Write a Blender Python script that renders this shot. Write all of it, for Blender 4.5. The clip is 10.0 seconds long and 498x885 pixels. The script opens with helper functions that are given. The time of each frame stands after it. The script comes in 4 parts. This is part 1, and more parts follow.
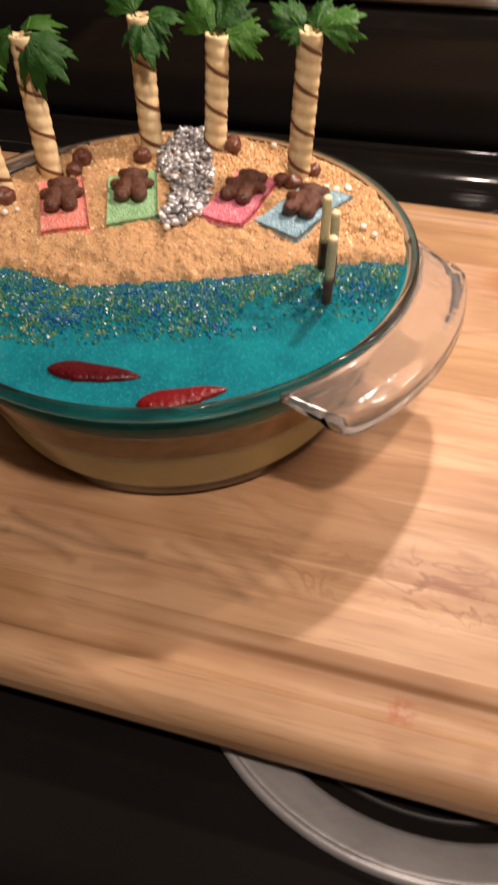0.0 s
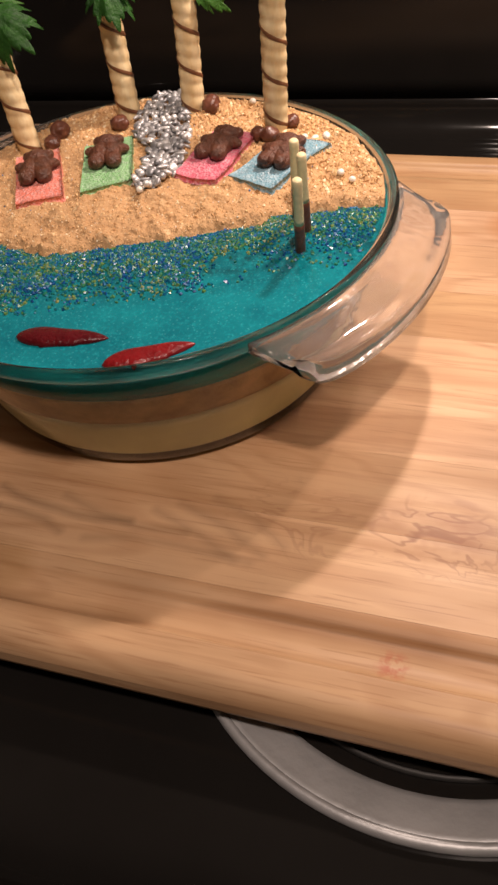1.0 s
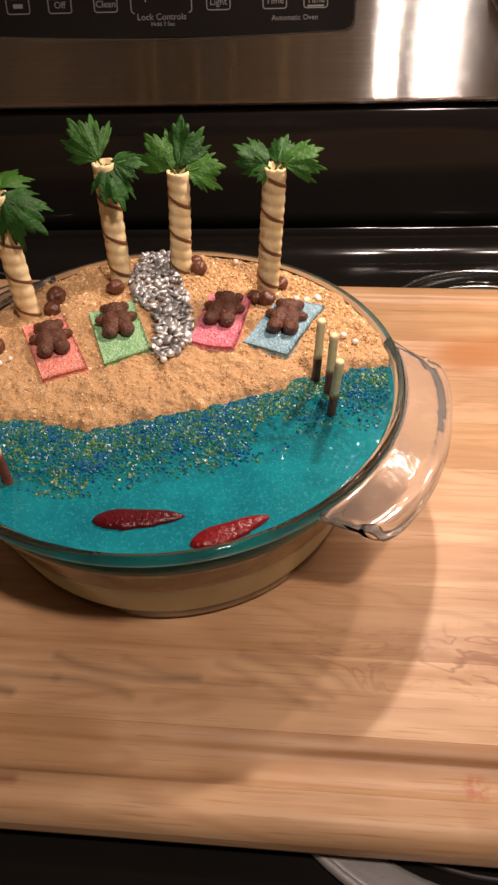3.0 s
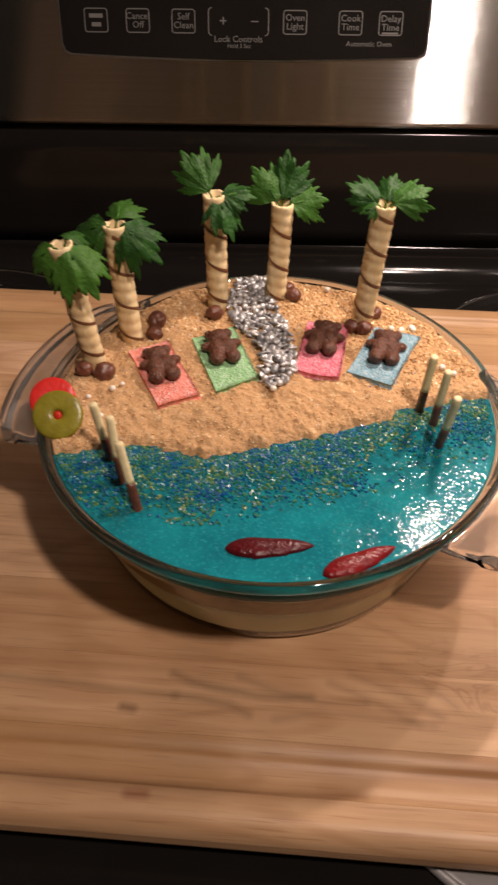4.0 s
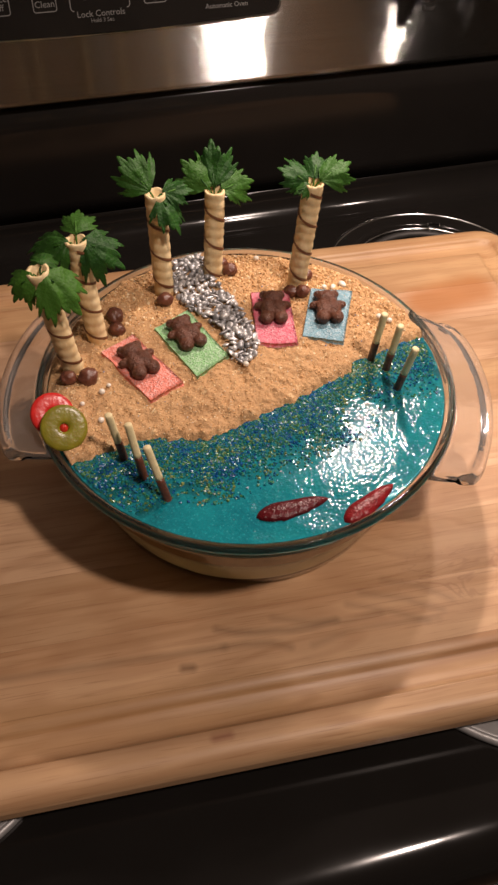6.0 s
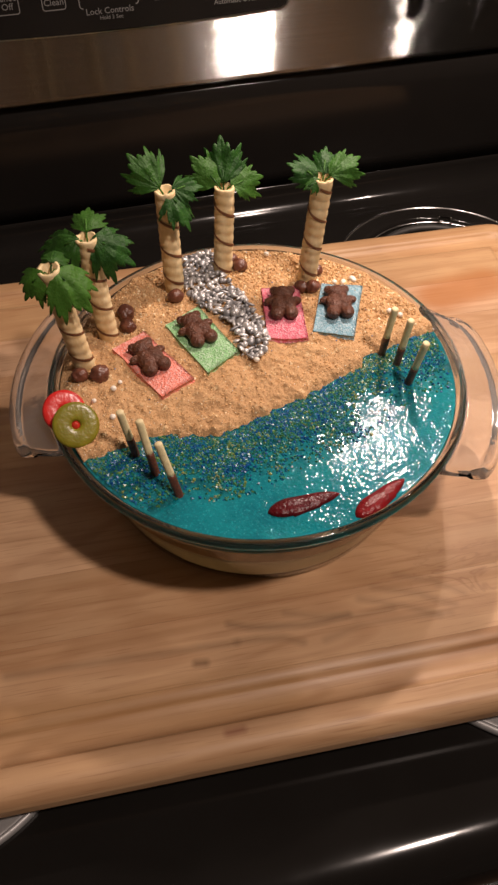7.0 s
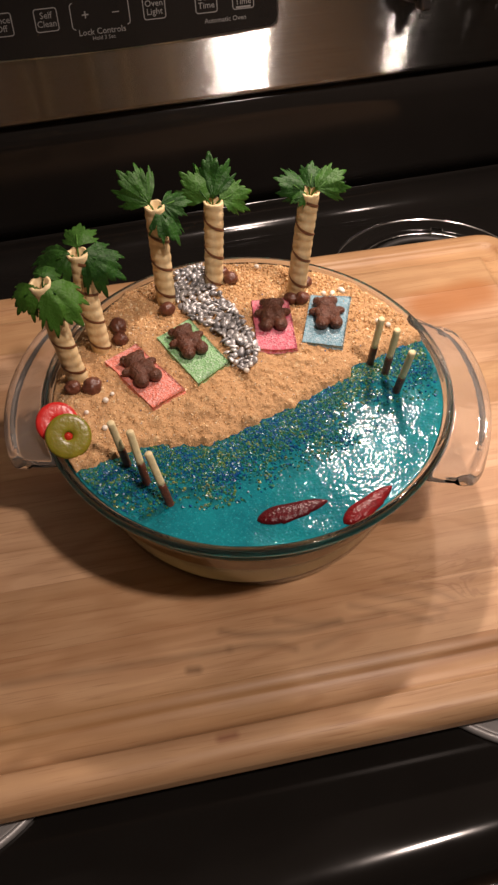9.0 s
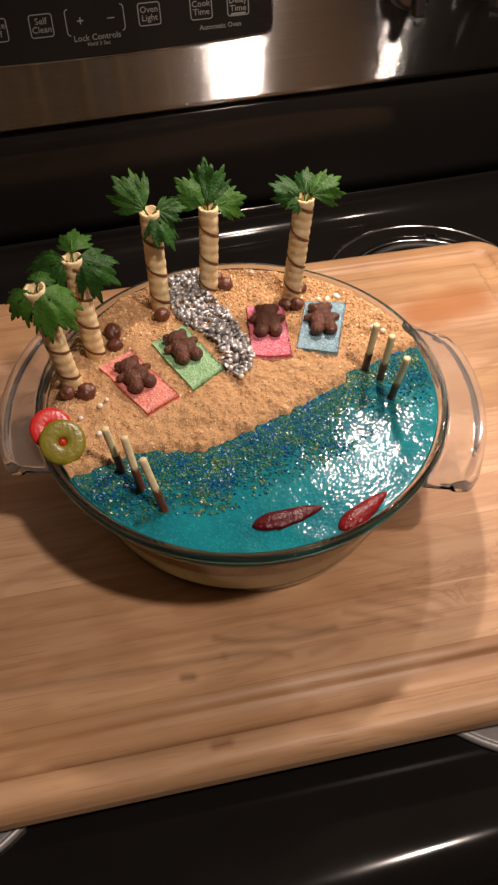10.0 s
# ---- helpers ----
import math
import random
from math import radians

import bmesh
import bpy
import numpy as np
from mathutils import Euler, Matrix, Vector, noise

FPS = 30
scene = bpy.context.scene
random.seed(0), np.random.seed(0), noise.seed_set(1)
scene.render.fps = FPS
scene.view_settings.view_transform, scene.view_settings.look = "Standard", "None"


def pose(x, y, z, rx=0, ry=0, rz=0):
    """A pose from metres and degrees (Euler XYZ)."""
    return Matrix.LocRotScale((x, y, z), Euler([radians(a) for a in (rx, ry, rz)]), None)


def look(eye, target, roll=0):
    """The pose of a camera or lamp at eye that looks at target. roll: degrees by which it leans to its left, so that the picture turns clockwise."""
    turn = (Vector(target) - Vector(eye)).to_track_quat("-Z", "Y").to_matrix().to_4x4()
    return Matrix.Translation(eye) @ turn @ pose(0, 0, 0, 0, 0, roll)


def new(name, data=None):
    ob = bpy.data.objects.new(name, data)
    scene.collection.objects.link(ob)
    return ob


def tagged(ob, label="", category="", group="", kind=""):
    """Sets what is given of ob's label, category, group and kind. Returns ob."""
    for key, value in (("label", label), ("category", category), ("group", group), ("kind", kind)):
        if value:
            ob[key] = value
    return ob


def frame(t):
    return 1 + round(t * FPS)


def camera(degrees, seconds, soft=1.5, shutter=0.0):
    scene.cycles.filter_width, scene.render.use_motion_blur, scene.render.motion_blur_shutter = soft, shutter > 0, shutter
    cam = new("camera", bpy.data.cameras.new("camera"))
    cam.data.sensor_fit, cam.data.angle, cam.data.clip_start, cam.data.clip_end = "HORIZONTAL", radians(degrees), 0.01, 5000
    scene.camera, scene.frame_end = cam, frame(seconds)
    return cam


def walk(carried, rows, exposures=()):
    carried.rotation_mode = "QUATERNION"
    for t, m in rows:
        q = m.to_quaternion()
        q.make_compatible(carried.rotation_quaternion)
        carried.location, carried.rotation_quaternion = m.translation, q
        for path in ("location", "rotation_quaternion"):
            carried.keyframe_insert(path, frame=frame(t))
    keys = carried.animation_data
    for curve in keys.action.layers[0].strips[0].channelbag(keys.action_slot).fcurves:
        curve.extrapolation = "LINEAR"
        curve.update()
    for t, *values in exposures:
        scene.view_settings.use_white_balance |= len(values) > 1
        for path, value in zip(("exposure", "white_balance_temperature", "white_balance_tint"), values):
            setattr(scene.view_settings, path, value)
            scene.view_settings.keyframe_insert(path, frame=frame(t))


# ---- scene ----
cam = camera(32.8, 10.0, soft=2.5, shutter=0.5)
PATH = [
    (0, (0.1296, -0.3385, 0.3027), (-0.1905, 0.8624, -0.9442), -1.6),
    (0.5, (0.1533, -0.3359, 0.2869), (-0.2562, 0.8063, -0.9874), -7.7),
    (1, (0.1637, -0.3339, 0.2825), (-0.2819, 0.8240, -0.9654), -9.5),
    (1.5, (0.1510, -0.3381, 0.2904), (-0.2751, 0.8601, -0.9266), -7.9),
    (2, (0.1226, -0.3442, 0.3177), (-0.2225, 0.9334, -0.8422), -5.4),
    (2.2, (0.1143, -0.3476, 0.3265), (-0.2144, 0.9430, -0.8246), -5.8),
    (3.3, (0.0450, -0.3362, 0.3520), (-0.0009, 0.9449, -0.8536), -1.6),
    (3.5, (0.0317, -0.3369, 0.3555), (-0.0196, 0.9540, -0.8404), -1.5),
    (4, (-0.0018, -0.3395, 0.3740), (-0.0409, 0.9339, -0.8404), 0.1),
    (4.5, (-0.0384, -0.3204, 0.3925), (0.0482, 0.9120, -0.8615), 0.3),
    (5, (-0.0707, -0.3156, 0.4233), (0.2789, 0.8115, -0.8826), 6.8),
    (5.5, (-0.0846, -0.3271, 0.4374), (0.2810, 0.7618, -0.8958), 4.6),
    (6, (-0.0939, -0.3396, 0.4365), (0.2173, 0.7527, -0.9082), 1.7),
    (7.5, (-0.0910, -0.3409, 0.4382), (0.1921, 0.7489, -0.9143), 0.1),
    (8, (-0.0876, -0.3447, 0.4391), (0.1926, 0.7508, -0.9099), -0.5),
    (8.5, (-0.0875, -0.3501, 0.4418), (0.1736, 0.7616, -0.8976), -1.2),
    (9, (-0.0860, -0.3489, 0.4418), (0.1908, 0.7657, -0.8914), -0.8),
    (9.5, (-0.0861, -0.3480, 0.4418), (0.1955, 0.7692, -0.8879), -0.7),
    (10, (-0.0861, -0.3480, 0.4409), (0.2047, 0.7727, -0.8844), -0.3),
]
EXPOSURES = [(0, 0.02), (2, 0.0), (3.5, -0.04), (5, -0.13), (10, -0.13)]
walk(cam, [(t, look(eye, target, roll)) for t, eye, target, roll in PATH], EXPOSURES)

# ---- light: two warm bulbs under the hood above the range, and an added fill lamp ----
world = bpy.data.worlds.new("kitchen_dusk")
world.use_nodes = True
world.node_tree.nodes["Background"].inputs[0].default_value = (0.9, 0.8, 0.7, 1)
world.node_tree.nodes["Background"].inputs[1].default_value = 0.02
scene.world = world


def lamp(name, at, target, watts, size, tint):
    data = bpy.data.lights.new(name, "AREA")
    data.shape, data.size, data.energy, data.color = "DISK", size, watts, tint
    ob = new(name, data)
    ob.matrix_world = look(at, target)
    return ob


WARM = (1.0, 0.795, 0.69)
lamp("hood_lamp", (0.164, 0.150, 0.370), (0.10, 0.02, 0.0), 1.36, 0.022, WARM)
lamp("hood_lamp", (0.334, 0.150, 0.370), (0.27, 0.08, 0.0), 0.72, 0.022, WARM)
# unseen fill added high in front to lift the board and dish
lamp("front_fill_lamp", (0.42, -0.62, 1.46), (0.1, -0.1, 0.0), 17.3, 0.11, (1.0, 0.80, 0.70))


# ---- materials ----
class Nodes:
    """Small wrapper for writing node materials in few lines."""

    def __init__(self, name):
        self.mat = bpy.data.materials.new(name)
        self.mat.use_nodes = True
        self.t = self.mat.node_tree
        self.b = self.t.nodes["Principled BSDF"]
        self.out = self.t.nodes["Material Output"]

    def add(self, node, **props):
        n = self.t.nodes.new("ShaderNode" + node)
        for k, v in props.items():
            if k == "op":
                n.operation = v
            elif k == "blend":
                n.blend_type = v
            elif k == "kind":
                n.data_type = v
            elif k == "wave":
                n.wave_type = v
            elif k == "bands":
                n.bands_direction = v
            elif k == "feature":
                n.feature = v
        return n

    def put(self, socket, value):
        if hasattr(value, "is_linked"):
            self.t.links.new(value, socket)
        else:
            socket.default_value = value

    def coords(self, scale=(1, 1, 1), shift=None, kind="Object"):
        tc = self.add("TexCoord").outputs[kind]
        m = self.add("Mapping")
        self.put(m.inputs["Vector"], tc)
        m.inputs["Scale"].default_value = scale
        if shift is not None:
            self.put(m.inputs["Location"], shift)
        return m.outputs[0]

    def noise(self, vec, scale, detail=3.0, rough=0.55, distort=0.0):
        n = self.add("TexNoise")
        self.put(n.inputs["Vector"], vec)
        n.inputs["Scale"].default_value, n.inputs["Detail"].default_value = scale, detail
        n.inputs["Roughness"].default_value, n.inputs["Distortion"].default_value = rough, distort
        return n.outputs[0]

    def voronoi(self, vec, scale, out="Distance", feature="F1"):
        n = self.add("TexVoronoi", feature=feature)
        self.put(n.inputs["Vector"], vec)
        n.inputs["Scale"].default_value = scale
        return n.outputs[out]

    def ramp(self, fac, stops):
        n = self.add("ValToRGB")
        self.put(n.inputs[0], fac)
        els = n.color_ramp.elements
        while len(els) < len(stops):
            els.new(0.5)
        for e, (p, c) in zip(els, stops):
            e.position = p
            e.color = (c, c, c, 1) if isinstance(c, (int, float)) else (*c, 1)
        return n.outputs[0]

    def math(self, op, a, b=0.0):
        n = self.add("Math", op=op)
        self.put(n.inputs[0], a)
        self.put(n.inputs[1], b)
        return n.outputs[0]

    def mix(self, fac, a, b, blend="MIX"):
        n = self.add("Mix", kind="RGBA", blend=blend)
        self.put(n.inputs[0], fac)
        self.put(n.inputs[6], a if hasattr(a, "is_linked") else (*a, 1))
        self.put(n.inputs[7], b if hasattr(b, "is_linked") else (*b, 1))
        return n.outputs[2]

    def bump(self, height, distance, strength=1.0, under=None):
        n = self.add("Bump")
        self.put(n.inputs["Height"], height)
        n.inputs["Distance"].default_value, n.inputs["Strength"].default_value = distance, strength
        if under is not None:
            self.put(n.inputs["Normal"], under)
        return n.outputs[0]

    def segment(self, p, a, b):
        """Distance of p from the line between a and b, in the plane."""
        va, vb = Vector((*a, 0)), Vector((*b, 0))
        d = vb - va
        rel, dot, along, gap, size = [self.add("VectorMath", op=o) for o in ("SUBTRACT", "DOT_PRODUCT", "SCALE", "SUBTRACT", "LENGTH")]
        self.put(rel.inputs[0], p)
        rel.inputs[1].default_value = va
        self.put(dot.inputs[0], rel.outputs[0])
        dot.inputs[1].default_value = d / d.length_squared
        k = self.math("MINIMUM", self.math("MAXIMUM", dot.outputs["Value"], 0.0), 1.0)
        along.inputs[0].default_value = d
        self.put(along.inputs["Scale"], k)
        self.put(gap.inputs[0], rel.outputs[0])
        self.put(gap.inputs[1], along.outputs[0])
        self.put(size.inputs[0], gap.outputs[0])
        return size.outputs["Value"]

    def set(self, **kw):
        names = dict(color="Base Color", rough="Roughness", metal="Metallic", normal="Normal", ior="IOR",
                     trans="Transmission Weight", coat="Coat Weight", coat_rough="Coat Roughness", spec="Specular IOR Level",
                     sss="Subsurface Weight", sss_r="Subsurface Radius", sss_s="Subsurface Scale", aniso="Anisotropic", sheen="Sheen Weight",
                     coat_normal="Coat Normal", tangent="Tangent")
        for k, v in kw.items():
            if k == "color" and not hasattr(v, "is_linked"):
                v = (*v, 1)
            self.put(self.b.inputs[names[k]], v)
        return self.mat


DARK = (0.10, 0.045, 0.02)
MARKS = [  # cracks, streaks and painted groove shade on the cutting board: points, half width, strength, colour
    (((-0.0432, -0.1306), (-0.0330, -0.1345), (-0.0229, -0.1366), (-0.0017, -0.1395), (0.0110, -0.1396), (0.0253, -0.1382)), 0.00036, 0.42, DARK),
    (((-0.0406, -0.1425), (-0.0286, -0.1429), (-0.0144, -0.1452), (-0.0042, -0.1497)), 0.00034, 0.34, DARK),
    (((-0.0100, -0.1300), (0.0120, -0.1372), (0.0300, -0.1400), (0.0520, -0.1395)), 0.00036, 0.28, DARK),
    (((0.0089, -0.1510), (0.0307, -0.1460), (0.0577, -0.1467), (0.0838, -0.1484)), 0.00045, 0.22, DARK),
    (((0.0349, -0.1298), (0.0594, -0.1396), (0.0769, -0.1487)), 0.00045, 0.24, DARK),
    (((0.0450, -0.1240), (0.0700, -0.1330), (0.0880, -0.1440)), 0.00045, 0.22, DARK),
    (((0.0600, -0.1180), (0.0800, -0.1260), (0.0960, -0.1380)), 0.00045, 0.22, DARK),
    (((0.1284, -0.1182), (0.1500, -0.1195), (0.1900, -0.1230)), 0.0022, 0.40, (0.26, 0.11, 0.05)),
    (((-0.168, -0.1377), (-0.1178, -0.1392), (-0.0667, -0.1417), (-0.0406, -0.1425)), 0.0007, 0.34, DARK),
    (((-0.0652, -0.1507), (-0.0602, -0.1514)), 0.0006, 0.6, DARK),
    (((-0.0552, -0.1922), (-0.0472, -0.1918)), 0.0010, 0.7, (0.20, 0.06, 0.03)),
    # brown wood streak with the front groove's shading painted into it
    (((-0.17, -0.1855), (-0.09, -0.1875), (0.0, -0.1865), (0.05, -0.1835)), 0.0050, 0.60, (0.20, 0.09, 0.035)),
    (((-0.17, -0.166), (-0.02, -0.171)), 0.016, 0.50, (0.36, 0.19, 0.07)),
    (((0.172, 0.118), (0.214, 0.126)), 0.024, 0.75, (0.42, 0.165, 0.05)),
]


def wood():
    n = Nodes("maple_wood")
    rnd = n.add("ObjectInfo").outputs["Random"]
    off = n.add("CombineXYZ")
    n.put(off.inputs[0], n.math("MULTIPLY", rnd, 7.0))
    n.put(off.inputs[1], n.math("MULTIPLY", rnd, 3.0))
    n.put(off.inputs[2], n.math("MULTIPLY", rnd, 5.0))
    v = n.coords((1, 1, 1), off.outputs[0])
    stretched = n.coords((2.2, 20, 20), off.outputs[0])
    fine = n.coords((9, 240, 240), off.outputs[0])
    bands = n.noise(stretched, 1.6, 4, 0.55, 0.9)
    arch = n.coords((3.2, 13, 13), off.outputs[0])
    rings = n.math("SINE", n.math("MULTIPLY", n.noise(arch, 1.2, 2, 0.45, 0.5), 70.0))
    rings = n.math("MULTIPLY", n.math("ADD", rings, 1.0), 0.5)
    grain = n.noise(fine, 1.0, 3, 0.6)
    streak = n.noise(n.coords((4, 85, 85), off.outputs[0]), 1.0, 4, 0.6, 0.4)
    tone = n.ramp(rnd, [(0.0, (0.64, 0.403, 0.236)), (0.35, (0.49, 0.296, 0.138)), (0.65, (0.69, 0.443, 0.292)), (1.0, (0.44, 0.258, 0.112))])
    col = n.mix(n.ramp(bands, [(0.44, 0.0), (0.70, 0.75)]), tone, (0.40, 0.215, 0.10))
    col = n.mix(n.math("MULTIPLY", n.ramp(rings, [(0.62, 0.0), (1.0, 1.0)]), 0.30), col, (0.36, 0.18, 0.08))
    col = n.mix(n.ramp(streak, [(0.54, 0.0), (0.72, 0.34)]), col, (0.36, 0.19, 0.085))
    col = n.mix(n.ramp(grain, [(0.52, 0.0), (0.70, 0.38)]), col, (0.34, 0.165, 0.075))
    pores = n.noise(n.coords((34, 900, 900), off.outputs[0]), 1.0, 2, 0.5)
    col = n.mix(n.ramp(pores, [(0.58, 0.0), (0.70, 0.42)]), col, (0.30, 0.14, 0.06))
    # broad uneven brown streaks along the staves
    broad = n.ramp(n.noise(n.coords((1.3, 34, 34), off.outputs[0]), 1.0, 3, 0.5, 0.6), [(0.50, 0.0), (0.62, 0.6)])
    where = n.ramp(n.noise(v, 7, 2), [(0.42, 0.0), (0.60, 1.0)])
    col = n.mix(n.math("MULTIPLY", broad, where), col, (0.35, 0.17, 0.072))
    # knots with swirling grain round them
    warp = n.coords((1, 1.5, 1))
    lines = n.math("SINE", n.math("MULTIPLY", n.noise(warp, 20, 3, 0.5, 2.0), 42.0))
    lines = n.ramp(lines, [(0.55, 0.0), (1.0, 1.0)])
    for kx, ky, size, strength in ((0.158, -0.119, 0.036, 0.9), (0.100, -0.122, 0.040, 0.40)):
        k = n.add("VectorMath", op="DISTANCE")
        n.put(k.inputs[0], warp)
        k.inputs[1].default_value = (kx, ky * 1.5, 0.0)
        near = n.ramp(k.outputs["Value"], [(size * 0.35, 1.0), (size, 0.0)])
        col = n.mix(n.math("MULTIPLY", n.math("MULTIPLY", near, lines), 0.8 * strength), col, (0.22, 0.085, 0.04))
        if strength > 0.8:
            patch = n.ramp(n.noise(warp, 45, 3), [(0.46, 0.0), (0.66, 1.0)])
            col = n.mix(n.math("MULTIPLY", n.math("MULTIPLY", near, patch), 0.55), col, (0.30, 0.12, 0.05))
    # red-brown spot by the front groove
    s = n.add("VectorMath", op="DISTANCE")
    n.put(s.inputs[0], n.coords((1, 1, 0)))
    s.inputs[1].default_value = (0.149, -0.180, 0.0)
    spot = n.math("MULTIPLY", n.ramp(s.outputs["Value"], [(0.002, 1.0), (0.007, 0.0)]), n.ramp(n.noise(v, 300, 2), [(0.4, 0), (0.6, 1)]))
    col = n.mix(n.math("MULTIPLY", spot, 0.8), col, (0.40, 0.07, 0.03))
    # hairline cracks, dark streaks, old marks and the groove's painted shade on the face
    face = n.add("VectorMath", op="MULTIPLY_ADD")
    wob = n.add("TexNoise")
    n.put(wob.inputs["Vector"], n.coords((1, 1, 0)))
    wob.inputs["Scale"].default_value = 75
    n.put(face.inputs[0], wob.outputs["Color"])
    face.inputs[1].default_value = (0.0010, 0.0010, 0)
    n.put(face.inputs[2], n.coords((1, 1, 0), (-0.0005, -0.0005, 0)))
    for points, width, strength, ink in MARKS:
        dist = None
        for a, b in zip(points, points[1:]):
            d = n.segment(face.outputs[0], a, b)
            dist = d if dist is None else n.math("MINIMUM", dist, d)
        mark = n.ramp(dist, [(width * 0.4 if width > 0.004 else 0.0, 1.0), (width, 0.0)])
        col = n.mix(n.math("MULTIPLY", mark, strength), col, ink)
    blotch = n.ramp(n.noise(n.coords(), 9, 3), [(0.35, 0.84), (0.7, 1.08)])
    col = n.mix(1.0, col, blotch, "MULTIPLY")
    scratch = n.noise(n.coords((14, 260, 1)), 1.0, 2, 0.4, 0.3)
    nrm = n.bump(grain, 0.00012, 0.5, n.bump(scratch, 0.00008, 0.4))
    return n.set(color=col, rough=n.ramp(bands, [(0.3, 0.42), (0.7, 0.55)]), normal=nrm, spec=0.4)


def glass(name, clear=0.10, tint=(0.975, 0.99, 0.98)):
    n = Nodes(name)
    n.set(color=tint, rough=0.02, trans=1.0, ior=1.47)
    tr = n.add("BsdfTransparent")
    tr.inputs[0].default_value = (*tint, 1)
    mx = n.add("MixShader")
    mx.inputs[0].default_value = clear
    n.t.links.new(n.b.outputs[0], mx.inputs[1])
    n.t.links.new(tr.outputs[0], mx.inputs[2])
    n.t.links.new(mx.outputs[0], n.out.inputs[0])
    return n.mat


def thin_glass(name, tint):
    n = Nodes(name)
    tr, gl, mx, fr = n.add("BsdfTransparent"), n.add("BsdfGlossy"), n.add("MixShader"), n.add("Fresnel")
    tr.inputs[0].default_value = (*tint, 1)
    gl.inputs["Roughness"].default_value = 0.03
    fr.inputs["IOR"].default_value = 1.47
    n.t.links.new(fr.outputs[0], mx.inputs[0])
    n.t.links.new(tr.outputs[0], mx.inputs[1])
    n.t.links.new(gl.outputs[0], mx.inputs[2])
    n.t.links.new(mx.outputs[0], n.out.inputs[0])
    return n.mat


def plain(name, color, rough=0.5, metal=0.0, vary=0.12, scale=60.0, bump=0.0, bscale=400.0, **kw):
    n = Nodes(name)
    v = n.coords()
    dark = tuple(c * (1 - vary) for c in color)
    light = tuple(min(1, c * (1 + vary)) for c in color)
    col = n.mix(n.ramp(n.noise(v, scale, 4), [(0.3, 0.0), (0.7, 1.0)]), dark, light)
    if bump:
        kw["normal"] = n.bump(n.noise(v, bscale, 3), bump)
    return n.set(color=col, rough=rough, metal=metal, **kw)


def gelatin():
    n = Nodes("blue_gelatin")
    v = n.coords()
    flat = n.coords((1, 1, 0))
    lump = n.noise(v, 55, 4, 0.6)
    col = n.mix(n.ramp(lump, [(0.3, 0.0), (0.72, 1.0)]), (0.002, 0.135, 0.175), (0.005, 0.215, 0.25))
    # blue stain where coloured sugar has bled along the beach
    sep = n.add("SeparateXYZ")
    n.put(sep.inputs[0], flat)
    w = n.math("SUBTRACT", sep.outputs[1], n.math("MULTIPLY", sep.outputs[0], 0.25))
    w = n.math("ADD", w, n.math("MULTIPLY", n.math("SUBTRACT", n.noise(v, 70, 3), 0.5), 0.05))
    band = n.math("MULTIPLY", n.ramp(n.math("ADD", w, 0.1), [(0.024, 0.0), (0.050, 1.0)]), n.ramp(n.noise(v, 120, 3), [(0.36, 0.25), (0.60, 0.95)]))
    col = n.mix(band, col, (0.003, 0.050, 0.064))
    specks = n.voronoi(v, 520)
    col = n.mix(n.math("MULTIPLY", n.ramp(specks, [(0.10, 1.0), (0.26, 0.0)]), 0.28), col, (0.10, 0.55, 0.60))
    hgt = n.math("ADD", n.noise(v, 420, 2, 0.5), n.math("MULTIPLY", n.voronoi(v, 560), 0.5))
    peaks = n.ramp(n.noise(v, 430, 2, 0.6), [(0.60, 0.0), (0.78, 1.0)])
    hgt = n.math("ADD", hgt, n.math("MULTIPLY", peaks, 0.9))
    nrm = n.bump(hgt, 0.00100, 0.20, n.bump(n.noise(v, 150, 2), 0.002, 0.035))
    grainy = n.noise(v, 620, 2, 0.6)
    col = n.mix(n.ramp(grainy, [(0.52, 0.0), (0.74, 0.5)]), col, (0.012, 0.33, 0.37))
    return n.set(color=col, rough=0.065, normal=nrm, spec=0.34)


def crumbs(name="graham_crumb"):
    n = Nodes(name)
    v = n.coords()
    a = n.noise(v, 28, 4, 0.6)
    b = n.noise(v, 480, 3, 0.65)
    col = n.mix(n.ramp(a, [(0.35, 0.0), (0.68, 1.0)]), (0.44, 0.262, 0.128), (0.56, 0.338, 0.166))
    col = n.mix(n.ramp(b, [(0.28, 0.22), (0.46, 0.0)]), col, (0.40, 0.22, 0.09))
    gold = n.ramp(n.voronoi(v, 330, "Color"), [(0.86, 0.0), (0.9, 1.0)])
    col = n.mix(n.math("MULTIPLY", gold, 0.45), col, (0.80, 0.62, 0.36))
    nrm = n.bump(b, 0.0006, 0.5, n.bump(n.noise(v, 300, 3, 0.6), 0.0016, 0.85))
    return n.set(color=col, rough=0.85, normal=nrm, spec=0.3)


def speck(name, stops, rough=0.4, spec=0.5, **kw):
    """Many small pieces in one mesh, each with a colour of its own."""
    n = Nodes(name)
    r = n.add("NewGeometry").outputs["Random Per Island"]
    n.set(color=n.ramp(r, stops), rough=rough, spec=spec, **kw)
    return n.mat


